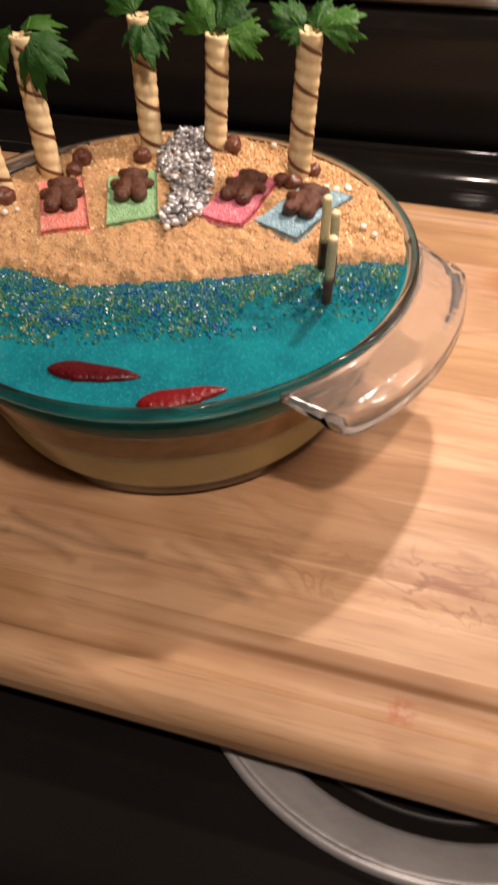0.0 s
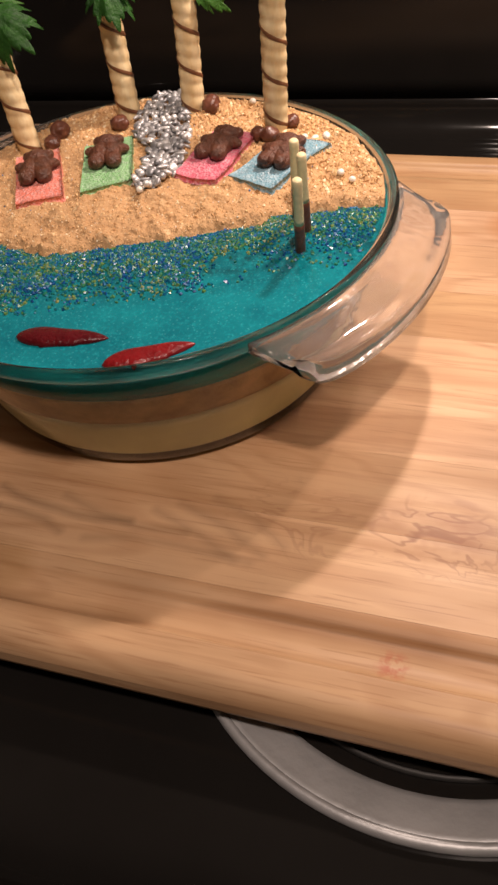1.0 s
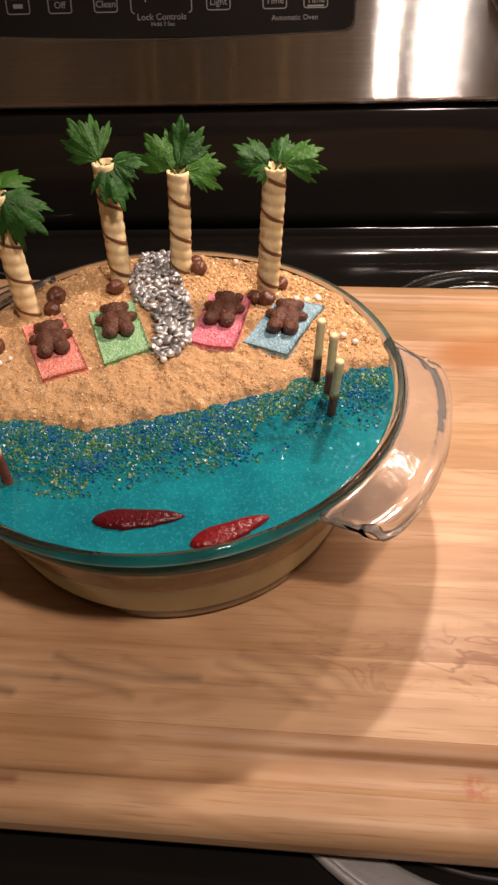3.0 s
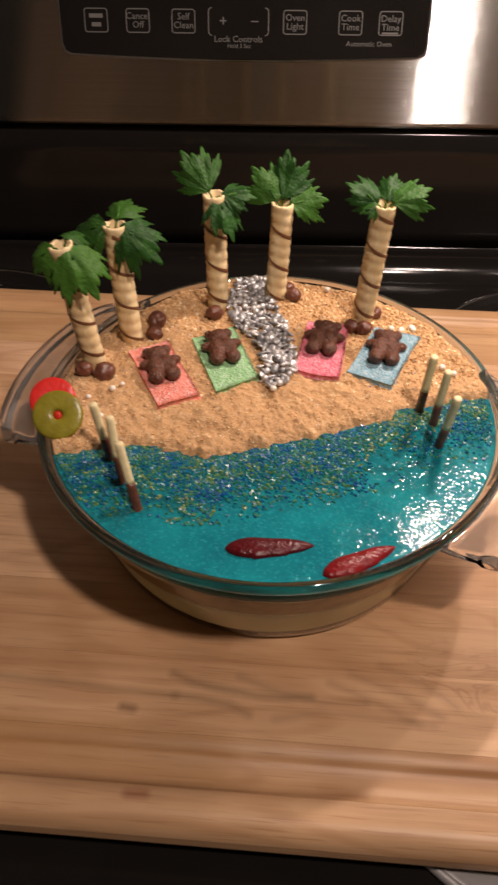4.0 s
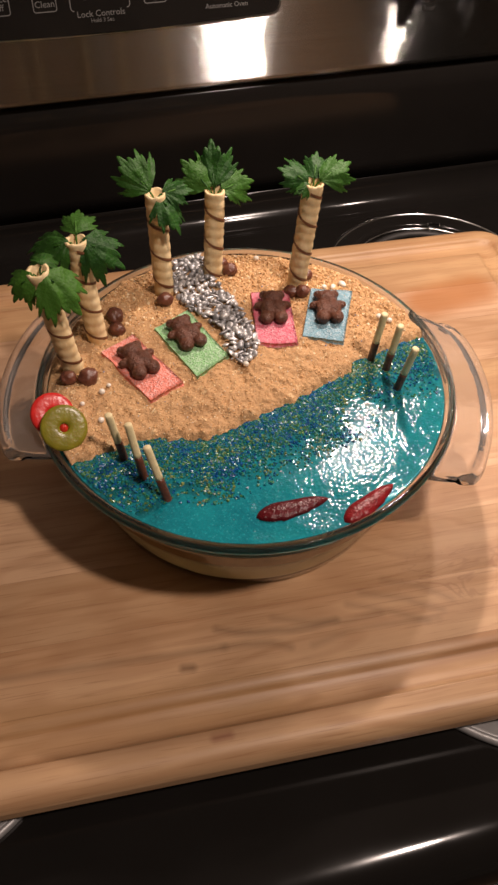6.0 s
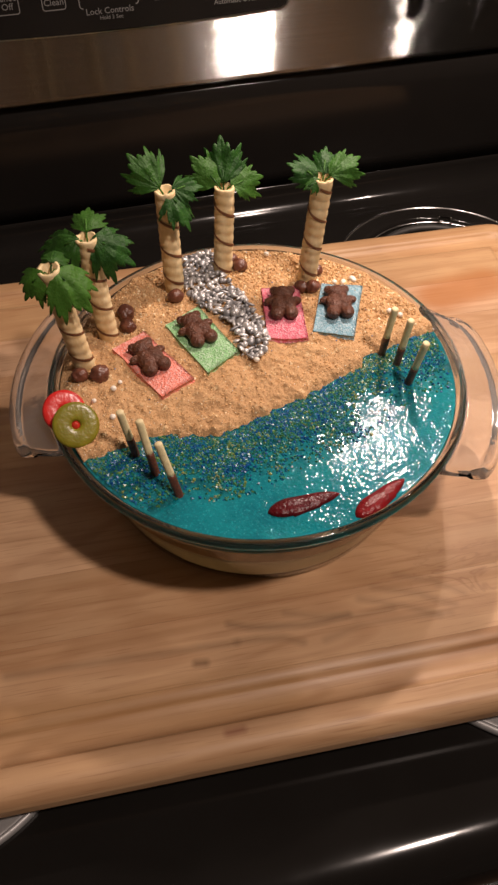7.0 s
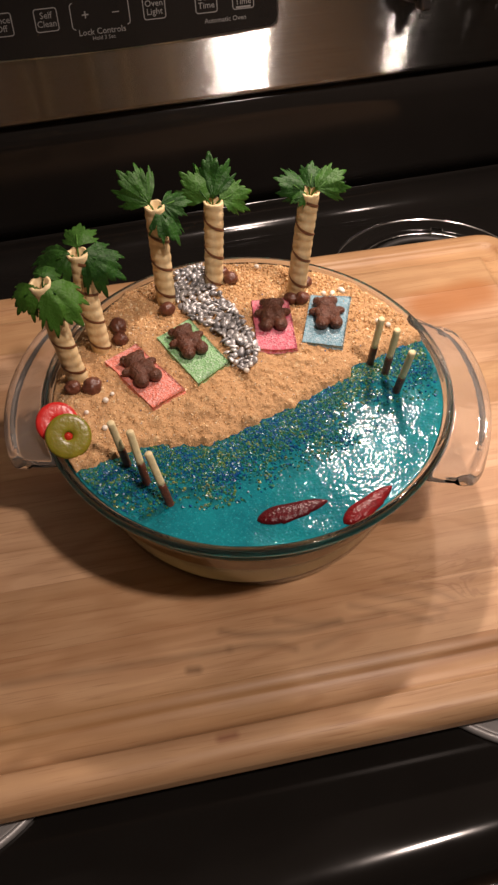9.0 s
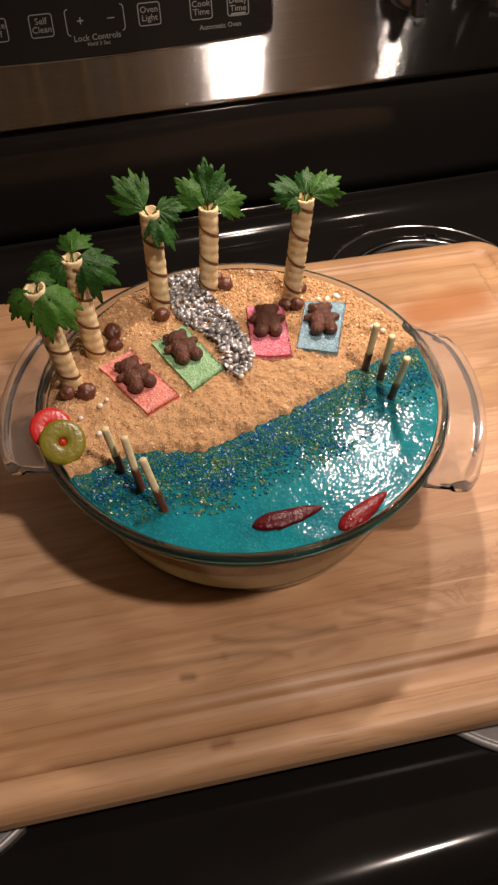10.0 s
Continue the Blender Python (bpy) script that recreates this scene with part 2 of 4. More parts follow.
def sugar_mix(name):
    """Coloured crystals: blue and green ones gather in patches."""
    n = Nodes(name)
    r = n.add("NewGeometry").outputs["Random Per Island"]
    patch = n.ramp(n.noise(n.coords(), 70, 2), [(0.34, 0.0), (0.66, 1.0)])
    f = n.math("ADD", n.math("MULTIPLY", r, 0.68), n.math("MULTIPLY", patch, 0.32))
    col = n.ramp(f, [(0.0, (0.003, 0.04, 0.15)), (0.24, (0.005, 0.09, 0.30)), (0.42, (0.004, 0.15, 0.20)), (0.60, (0.012, 0.16, 0.10)), (0.76, (0.08, 0.20, 0.05)), (0.92, (0.25, 0.26, 0.08)), (1.0, (0.4, 0.5, 0.48))])
    return n.set(color=col, rough=0.30, spec=0.5)


def sugared(name, color):
    n = Nodes(name)
    v = n.coords()
    cell = n.voronoi(v, 900)
    tint = n.mix(n.ramp(n.noise(v, 120, 3), [(0.3, 0.0), (0.7, 1.0)]), tuple(c * 0.8 for c in color), tuple(min(1, c * 1.15 + 0.02) for c in color))
    col = n.mix(n.math("MULTIPLY", n.ramp(n.voronoi(v, 900, "Color"), [(0.40, 0.0), (0.85, 1.0)]), 0.55), tint, tuple(0.42 + 0.55 * c for c in color))
    return n.set(color=col, rough=n.ramp(n.voronoi(v, 900, "Color"), [(0.3, 0.55), (0.9, 0.22)]), normal=n.bump(cell, 0.0006, 1.0), spec=0.6)


def gummy(name, color, wet=0.8):
    n = Nodes(name)
    v = n.coords()
    col = n.mix(n.ramp(n.noise(v, 160, 3), [(0.3, 0.0), (0.7, 1.0)]), tuple(c * 0.7 for c in color), color)
    return n.set(color=col, rough=0.24, spec=0.28, normal=n.bump(n.noise(v, 420, 3), 0.0009, wet), sss=0.15, sss_r=(0.003, 0.0008, 0.0008), sss_s=1.0)


def steel():
    n = Nodes("brushed_steel")
    s = n.noise(n.coords((5, 1500, 0)), 1.0, 2, 0.6)
    col = n.mix(n.ramp(s, [(0.35, 0.0), (0.65, 1.0)]), (0.30, 0.308, 0.305), (0.36, 0.368, 0.364))
    # brushing: microscopic grooves along the range tilt the surface up and down, never sideways
    w1, w2 = n.add("TexWhiteNoise"), n.add("TexWhiteNoise")
    n.put(w1.inputs["Vector"], n.coords((9000, 9000, 9000)))
    n.put(w2.inputs["Vector"], n.coords((7000, 7000, 7000), (3.3, 1.7, 5.1)))
    tilt = n.math("SUBTRACT", n.math("ADD", w1.outputs["Value"], w2.outputs["Value"]), 1.0)
    up = n.add("CombineXYZ")
    up.inputs[1].default_value, up.inputs[2].default_value = 0.216, 0.976
    lean = n.add("VectorMath", op="SCALE")
    n.put(lean.inputs[0], up.outputs[0])
    n.put(lean.inputs["Scale"], n.math("MULTIPLY", tilt, 0.80))
    total = n.add("VectorMath", op="ADD")
    n.put(total.inputs[0], n.add("NewGeometry").outputs["Normal"])
    n.put(total.inputs[1], lean.outputs[0])
    unit = n.add("VectorMath", op="NORMALIZE")
    n.put(unit.inputs[0], total.outputs[0])
    return n.set(color=col, metal=1.0, rough=0.085, normal=unit.outputs[0])


def enamel(name="black_enamel", rough=0.10, gloss=0.5):
    n = Nodes(name)
    v = n.coords()
    smear = n.noise(v, 14, 4)
    return n.set(color=n.mix(smear, (0.007, 0.0062, 0.0055), (0.011, 0.0098, 0.0088)), rough=n.ramp(smear, [(0.3, rough * 0.7), (0.75, rough * 1.9)]),
                 spec=gloss, normal=n.bump(n.noise(v, 9, 2), 0.0003, 0.08))


def parsley():
    n = Nodes("parsley_leaf")
    v = n.coords()
    rnd = n.add("ObjectInfo").outputs["Random"]
    a = n.noise(v, 120, 4, 0.6)
    col = n.mix(n.ramp(a, [(0.3, 0.0), (0.7, 1.0)]), (0.010, 0.040, 0.007), (0.027, 0.098, 0.013))
    col = n.mix(n.ramp(rnd, [(0.3, 0.0), (0.9, 0.55)]), col, (0.075, 0.19, 0.022))
    return n.set(color=col, rough=0.50, spec=0.20, normal=n.bump(n.noise(v, 420, 3), 0.0010, 0.8), trans=0.0, sss=0.1, sss_r=(0.001, 0.002, 0.0005), sss_s=0.5)


def wafer():
    n = Nodes("rolled_wafer")
    v = n.coords((1, 1, 0.35))
    a = n.noise(v, 260, 4, 0.6)
    toast = n.noise(n.coords(), 60, 3)
    col = n.mix(n.ramp(a, [(0.35, 0.0), (0.7, 1.0)]), (0.72, 0.53, 0.27), (0.84, 0.69, 0.42))
    col = n.mix(n.ramp(toast, [(0.45, 0.0), (0.75, 0.5)]), col, (0.60, 0.38, 0.16))
    return n.set(color=col, rough=0.6, normal=n.bump(a, 0.0005, 0.7), spec=0.35)


def chrome(name, color=(0.62, 0.60, 0.57), rough=0.22):
    n = Nodes(name)
    v = n.coords()
    sm = n.noise(v, 40, 4)
    return n.set(color=n.mix(sm, tuple(c * 0.85 for c in color), color), metal=1.0, rough=n.ramp(sm, [(0.3, rough * 0.7), (0.7, rough * 1.3)]))


M_WOOD, M_GLASS, M_GEL, M_SAND = wood(), glass("dish_glass"), gelatin(), crumbs()
# handle glass: slight milky base colour stands in for pale reflections from above
n_ = Nodes("sheen_tinted_glass")
M_HANDLE = n_.set(color=(0.93, 0.90, 0.87), trans=0.94, ior=1.47, rough=n_.ramp(n_.noise(n_.coords(), 60, 3), [(0.35, 0.03), (0.75, 0.12)]), normal=n_.bump(n_.noise(n_.coords(), 85, 2), 0.0020, 0.22))
M_WALLGLASS = thin_glass("dish_wall_glass", (0.95, 0.975, 0.955))
M_PUDDING = plain("cream_pudding", (0.93, 0.87, 0.56), 0.45, vary=0.10, scale=40, bump=0.0006, bscale=120)
M_CRUST = plain("wet_crumb_layer", (0.56, 0.37, 0.17), 0.6, vary=0.25, scale=90, bump=0.0006, bscale=500)
M_TEALSIDE = plain("green_gelatin_side", (0.006, 0.27, 0.27), 0.3, vary=0.35, scale=45)
M_STEEL, M_ENAMEL, M_PANEL = steel(), enamel("black_enamel", 0.09, 0.22), enamel("control_panel_black", 0.16, 0.28)
M_ENAMEL_V = enamel("black_backsplash", 0.09, 0.17)
M_LEAF, M_WAFER = parsley(), wafer()
M_CHOC = plain("milk_chocolate", (0.13, 0.045, 0.026), 0.34, vary=0.3, scale=160, bump=0.0007, bscale=420, spec=0.5)
M_BEAR = plain("chocolate_biscuit", (0.110, 0.038, 0.019), 0.36, vary=0.4, scale=260, bump=0.0016, bscale=700, spec=0.5)
M_STRIPE = plain("cocoa_stripe", (0.16, 0.062, 0.025), 0.5, vary=0.25, scale=300)
M_CREAM = plain("cream_biscuit", (0.78, 0.66, 0.38), 0.5, vary=0.10, scale=300, bump=0.0003)
n_ = Nodes("silver_sugar")
M_SILVER = n_.set(color=n_.ramp(n_.add("ObjectInfo").outputs["Random"], [(0.0, (0.22, 0.22, 0.225)), (0.5, (0.42, 0.415, 0.42)), (0.8, (0.60, 0.59, 0.58)), (1.0, (0.78, 0.76, 0.74))]), metal=0.5, rough=0.40)
M_PEARL = plain("white_sugar_pearl", (0.82, 0.76, 0.66), 0.3, vary=0.06)
M_CHROME, M_BOWL = chrome("chrome_trim", (0.72, 0.70, 0.67), 0.16), plain("dull_drip_bowl", (0.38, 0.375, 0.37), 0.48, 0.45, vary=0.15, scale=30, bump=0.0003, bscale=200)
M_COIL = plain("coil_metal", (0.03, 0.028, 0.026), 0.55, 0.3)
M_INK = plain("white_print", (0.12, 0.117, 0.113), 0.6, vary=0.05)
M_DARKINK = plain("dark_print", (0.03, 0.03, 0.03), 0.5, vary=0.05)
M_KNOB = plain("black_knob_plastic", (0.012, 0.011, 0.011), 0.28, vary=0.2)
M_WALL = plain("kitchen_wall_paint", (0.42, 0.40, 0.37), 0.8, vary=0.08, scale=6, bump=0.0008, bscale=150)
M_FLOOR = plain("floor_boards", (0.16, 0.09, 0.05), 0.45, vary=0.25, scale=12)


# ---- building helpers ----
def tau(k, n):
    return 2 * math.pi * k / n


def link_mesh(name, verts, faces, mats, parent=None, label="", smooth=True, solid_body=False):
    me = bpy.data.meshes.new(name)
    me.from_pydata([tuple(v) for v in verts], [], [tuple(f) for f in faces])
    if solid_body:
        bm = bmesh.new()
        bm.from_mesh(me)
        bmesh.ops.remove_doubles(bm, verts=bm.verts, dist=0.00003)
        bmesh.ops.recalc_face_normals(bm, faces=bm.faces)
        bm.to_mesh(me)
        bm.free()
    for m in (mats if isinstance(mats, (list, tuple)) else [mats]):
        me.materials.append(m)
    me.shade_smooth() if smooth else me.shade_flat()
    me.update()
    ob = new(name, me)
    if parent is not None:
        ob.parent = parent
    return tagged(ob, label)


def part(name, bm, material, parent, label="", smooth=True):
    bmesh.ops.recalc_face_normals(bm, faces=bm.faces)
    me = bpy.data.meshes.new(name)
    bm.to_mesh(me)
    bm.free()
    me.materials.append(material)
    me.shade_smooth() if smooth else me.shade_flat()
    ob = new(name, me)
    if parent is not None:
        ob.parent = parent
    return tagged(ob, label)


def thing(name, m, label, category, group="", kind=""):
    ob = new(name)
    ob.empty_display_size = 0.01
    ob.matrix_world = m
    return tagged(ob, label, category, group, kind)


def lathe(profile, n=96, closed=True):
    """Verts and faces of a profile of (r, z) turned about z; ends at r = 0 are closed to a point ring."""
    verts, faces = [], []
    for r, z in profile:
        r = max(r, 1e-5)
        verts += [(r * math.cos(tau(k, n)), r * math.sin(tau(k, n)), z) for k in range(n)]
    rows = len(profile)
    for i in range(rows if closed else rows - 1):
        j = (i + 1) % rows
        for k in range(n):
            l = (k + 1) % n
            faces.append((i * n + k, i * n + l, j * n + l, j * n + k))
    return verts, faces


def tube(points, radius, n=8, cap=True, taper=None):
    """Verts and faces of a round rod along points."""
    pts = [Vector(p) for p in points]
    verts, faces = [], []
    for i, p in enumerate(pts):
        d = (pts[min(i + 1, len(pts) - 1)] - pts[max(i - 1, 0)]).normalized()
        q = d.to_track_quat("Z", "Y")
        r = radius * (taper[i] if taper else 1)
        verts += [p + q @ Vector((r * math.cos(tau(k, n)), r * math.sin(tau(k, n)), 0)) for k in range(n)]
    for i in range(len(pts) - 1):
        faces += [(i * n + k, i * n + (k + 1) % n, (i + 1) * n + (k + 1) % n, (i + 1) * n + k) for k in range(n)]
    if cap:
        faces += [tuple(range(n))[::-1], tuple(range((len(pts) - 1) * n, len(pts) * n))]
    return verts, faces


def box_bm(x0, x1, y0, y1, z0, z1, bevel=0.0, segments=2):
    bm = bmesh.new()
    bmesh.ops.create_cube(bm, size=1)
    for v in bm.verts:
        v.co = Vector((x0 + (v.co.x + 0.5) * (x1 - x0), y0 + (v.co.y + 0.5) * (y1 - y0), z0 + (v.co.z + 0.5) * (z1 - z0)))
    if bevel:
        bmesh.ops.bevel(bm, geom=bm.edges[:], offset=bevel, segments=segments, affect="EDGES", profile=0.5)
    return bm


def prism(outline, z0, z1, chamfer=0.0):
    """A flat plate with the given outline; the upper edge is chamfered."""
    n = len(outline)
    cx, cy = sum(p[0] for p in outline) / n, sum(p[1] for p in outline) / n
    rings = [(z0, 0.0), (z1 - chamfer, 0.0)] + ([(z1, chamfer)] if chamfer else [(z1, 0.0)])
    verts, faces = [], []
    for z, inset in rings:
        for x, y in outline:
            d = math.hypot(x - cx, y - cy) or 1
            verts.append((x - (x - cx) / d * inset, y - (y - cy) / d * inset, z))
    for i in range(len(rings) - 1):
        faces += [(i * n + k, i * n + (k + 1) % n, (i + 1) * n + (k + 1) % n, (i + 1) * n + k) for k in range(n)]
    faces += [tuple(range(n))[::-1], tuple(range((len(rings) - 1) * n, len(rings) * n))]
    return verts, faces


def rounded(x0, x1, y0, y1, r, n=6):
    pts = []
    for cx, cy, a in ((x1 - r, y1 - r, 0), (x0 + r, y1 - r, 90), (x0 + r, y0 + r, 180), (x1 - r, y0 + r, 270)):
        pts += [(cx + r * math.cos(radians(a + 90 * k / n)), cy + r * math.sin(radians(a + 90 * k / n))) for k in range(n + 1)]
    return pts


def lettering(name, text, at, size, material, parent, align="CENTER"):
    cu = bpy.data.curves.new(name, "FONT")
    cu.body, cu.size, cu.align_x, cu.align_y, cu.extrude = text, size, align, "CENTER", 0.00015
    cu.resolution_u = 2
    tmp = bpy.data.objects.new(name, cu)
    me = bpy.data.meshes.new_from_object(tmp)
    bpy.data.objects.remove(tmp)
    me.materials.append(material)
    ob = new(name, me)
    ob.parent = parent
    ob.location = at
    return ob


def smooth01(a, b, x):
    t = min(1, max(0, (x - a) / (b - a)))
    return t * t * (3 - 2 * t)


def lerp_list(pairs, x):
    xs, ys = zip(*pairs)
    return float(np.interp(x, xs, ys))


TOP = -0.035  # the cooktop's height below the cutting board's face

# ---- the room, closed round the range ----
def slab(name, x0, x1, y0, y1, z0, z1, mat, label, category):
    ob = part(name, box_bm(x0, x1, y0, y1, z0, z1), mat, None, smooth=False)
    return tagged(ob, label, category, kind="structure")


slab("floor", -1.8, 1.8, -2.4, 0.46, -1.05, -0.95, M_FLOOR, "dark wooden kitchen floor", "floor")
slab("ceiling", -1.8, 1.8, -2.4, 0.46, 1.5, 1.6, M_WALL, "plain painted kitchen ceiling", "ceiling")
slab("wall_north", -1.8, 1.8, 0.46, 0.56, -1.05, 1.6, M_WALL, "plain painted wall behind the range", "wall")
slab("wall_south", -1.8, 1.8, -2.5, -2.4, -1.05, 1.6, M_WALL, "plain painted wall of the dim kitchen", "wall")
slab("wall_east", 1.8, 1.9, -2.5, 0.56, -1.05, 1.6, M_WALL, "plain painted wall of the dim kitchen", "wall")
slab("wall_west", -1.9, -1.8, -2.5, 0.56, -1.05, 1.6, M_WALL, "plain painted wall of the dim kitchen", "wall")

# ---- the range ----
X0, X1 = -0.425, 0.425


def extrude_x(profile, x0, x1):
    """A profile of (y, z) drawn out along x; the end caps have corners of their own."""
    n = len(profile)
    verts = [(x, y, z) for x in (x0, x1, x0, x1) for y, z in profile]
    faces = [(k, (k + 1) % n, n + (k + 1) % n, n + k) for k in range(n)]
    return verts, faces + [tuple(range(2 * n, 3 * n))[::-1], tuple(range(3 * n, 4 * n))]


stove = thing("kitchen_range", pose(0, 0, TOP), "black enamel electric range with a stainless steel backguard", "stove")
front = [(-0.200, 0.0), (-0.234, 0.0), (-0.242, -0.0006), (-0.249, -0.0024), (-0.2555, -0.0056), (-0.2605, -0.0104), (-0.2640, -0.0160), (-0.2658, -0.0220), (-0.2665, -0.028), (-0.2665, -0.05)]
cove = [(0.260, 0.0)] + [(0.2885 + 0.025 * math.sin(radians(a)), 0.025 - 0.025 * math.cos(radians(a))) for a in range(0, 91, 10)] + [(0.322, 0.025), (0.322, -0.05)]
v, f = extrude_x(front[::-1] + cove, X0, X1)
link_mesh("cooktop", v, f, M_ENAMEL, stove, "glossy black enamel cooktop with a rolled front edge")
part("oven_body", box_bm(X0, X1, -0.247, 0.36, -0.88, -0.052, 0.004), M_ENAMEL, stove, smooth=False)
v, f = extrude_x([(-0.274, -0.066), (-0.270, -0.062), (-0.2475, -0.062), (-0.2475, -0.60), (-0.270, -0.60), (-0.274, -0.596)], X0 + 0.004, X1 - 0.004)
link_mesh("oven_door", v, f, M_STEEL, stove, "stainless oven door", smooth=False)
# lower black part of the backguard, bowed slightly forward
back = [(0.3137, 0.0245), (0.3155, 0.040), (0.3165, 0.07), (0.3165, 0.105), (0.3172, 0.120), (0.322, 0.126), (0.365, 0.126), (0.365, 0.0245)]
v, f = extrude_x(back, X0, X1)
link_mesh("backsplash", v, f, M_ENAMEL_V, stove, "glossy black lower backguard")

# steel face, leaning back; its own axes: x along the range, y up the face, z out of it
FACE = pose(0, 0.3135, 0.096, 77.5, 0, 0)
guard = new("backguard", None)
guard.parent = stove
guard.matrix_world = FACE
bpy.context.view_layer.update()
guard.empty_display_size = 0.01
tagged(guard, "stainless steel control fascia")
prof = [(-0.002, -0.010), (-0.0012, -0.002), (0.0006, 0.0004), (0.003, 0.0012), (0.10, 0.0012), (0.19, 0.0012), (0.197, -0.002), (0.20, -0.010), (0.20, -0.05), (-0.002, -0.05)]
n_ = len(prof)
v = [(x, y, z) for x in (X0, X1) for y, z in prof]
f = [(k, (k + 1) % n_, n_ + (k + 1) % n_, n_ + k) for k in range(n_)] + [tuple(range(n_)), tuple(range(n_, 2 * n_))[::-1]]
link_mesh("steel_face", v, f, M_STEEL, guard, "brushed stainless steel face", smooth=False)
# control panel with a softly bowed lower edge
PX0, PX1 = -0.1625, 0.1090
low = [(PX0 + 0.006 + (PX1 - PX0 - 0.012) * k / 16, 0.0505 - 0.0035 * math.sin(math.pi * k / 16)) for k in range(17)]
outline = [(PX0, 0.0575), (PX0 + 0.0018, 0.0525)] + low + [(PX1 - 0.0018, 0.0525), (PX1, 0.0575), (PX1, 0.165), (PX0, 0.165)]
grow = [(x * 1.0 + (0.0016 if x > 0 else -0.0016), y - 0.0014 if y < 0.1 else y + 0.0014) for x, y in outline]
v, f = prism(grow, 0.0, 0.0022, 0.0006)
link_mesh("panel_bezel", v, f, M_CHROME, guard, "bright metal edge", smooth=False)
v, f = prism(outline, 0.0, 0.0036, 0.0006)
panel = link_mesh("control_panel", v, f, M_PANEL, guard, "glossy black touch control panel", smooth=False)
INKZ = 0.0038


def frame_line(name, x0, x1, y0, y1, r, w, gap=None, only=0):
    """A printed rounded rectangle; gap leaves the middle of its upper and lower sides open."""
    outer, inner = rounded(x0, x1, y0, y1, r, 4), rounded(x0 + w, x1 - w, y0 + w, y1 - w, r - w, 4)
    n = len(outer)
    verts = [(x, y, INKZ) for x, y in outer + inner]
    faces = []
    for k in range(n):
        l = (k + 1) % n
        mx = (outer[k][0] + outer[l][0]) / 2
        if gap and abs(outer[k][1] - outer[l][1]) < 1e-6:
            continue
        if only and (mx - (x0 + x1) / 2) * only <= 0:
            continue
        faces.append((k, l, n + l, n + k))
    used = sorted({i for q in faces for i in q})
    verts, faces = [verts[i] for i in used], [tuple(used.index(i) for i in q) for q in faces]
    return link_mesh(name, verts, faces, M_INK, panel, smooth=False)


def bars(widths, cx, cy, step, h):
    for i, w in enumerate(widths):
        link_mesh("printed_bar", *prism([(cx - w / 2, cy - i * step - h / 2), (cx + w / 2, cy - i * step - h / 2), (cx + w / 2, cy - i * step + h / 2), (cx - w / 2, cy - i * step + h / 2)], 0.0030, INKZ), M_INK, panel, smooth=False)


BY = 0.0730
for cx, words in ((-0.1360, None), (-0.1050, ("Cancel", "Off")), (-0.0712, ("Self", "Clean")), (0.0112, ("Oven", "Light")), (0.0520, ("Cook", "Time")), (0.0815, ("Delay", "Time"))):
    frame_line("button_outline", cx - 0.0088, cx + 0.0088, BY - 0.0082, BY + 0.0082, 0.0022, 0.0007)
    if words:
        for i, w_ in enumerate(words):
            lettering("button_text", w_, (cx, BY + 0.0030 - 0.0058 * i, INKZ), 0.0064, M_INK, panel)
    else:
        bars((0.010, 0.007), cx, BY + 0.003, 0.0058, 0.0028)
bars((0.012,), 0.0815, BY - 0.0066, 0.004, 0.0012)
for side in (-1, 1):
    frame_line("key_bracket", -0.0530, -0.0080, BY - 0.0095, BY + 0.0095, 0.0028, 0.0007, gap=0.018, only=side)
lettering("key_sign", "+", (-0.0418, BY, INKZ), 0.0105, M_INK, panel)
lettering("key_sign", "\u2013", (-0.0186, BY + 0.0008, INKZ), 0.0105, M_INK, panel)
lettering("panel_text", "Lock Controls", (-0.0306, 0.0612, INKZ), 0.0062, M_INK, panel)
lettering("panel_text", "Hold 3 Sec", (-0.0300, 0.0566, INKZ), 0.0040, M_INK, panel)
lettering("panel_text", "Automatic Oven", (0.0665, 0.0590, INKZ), 0.0050, M_INK, panel)
lettering("panel_text", "Rear", (0.2370, 0.0425, 0.0014), 0.0062, M_DARKINK, guard)
lettering("panel_text", "Front", (0.3070, 0.0425, 0.0014), 0.0062, M_DARKINK, guard)
# knobs
for kx in (0.2265, 0.2965):
    prof_k = [(0.0, 0.0012), (0.021, 0.0012), (0.0215, 0.003), (0.0205, 0.012), (0.0180, 0.017), (0.0, 0.0175)]
    v, f = lathe(prof_k, 40, False)
    knob = link_mesh("knob", v, f, M_KNOB, guard, "round black control knob")
    knob.location = (kx, 0.0760, 0)
    part("grip", box_bm(-0.0045, 0.0045, -0.0245, 0.019, 0.012, 0.026, 0.002), M_KNOB, knob)


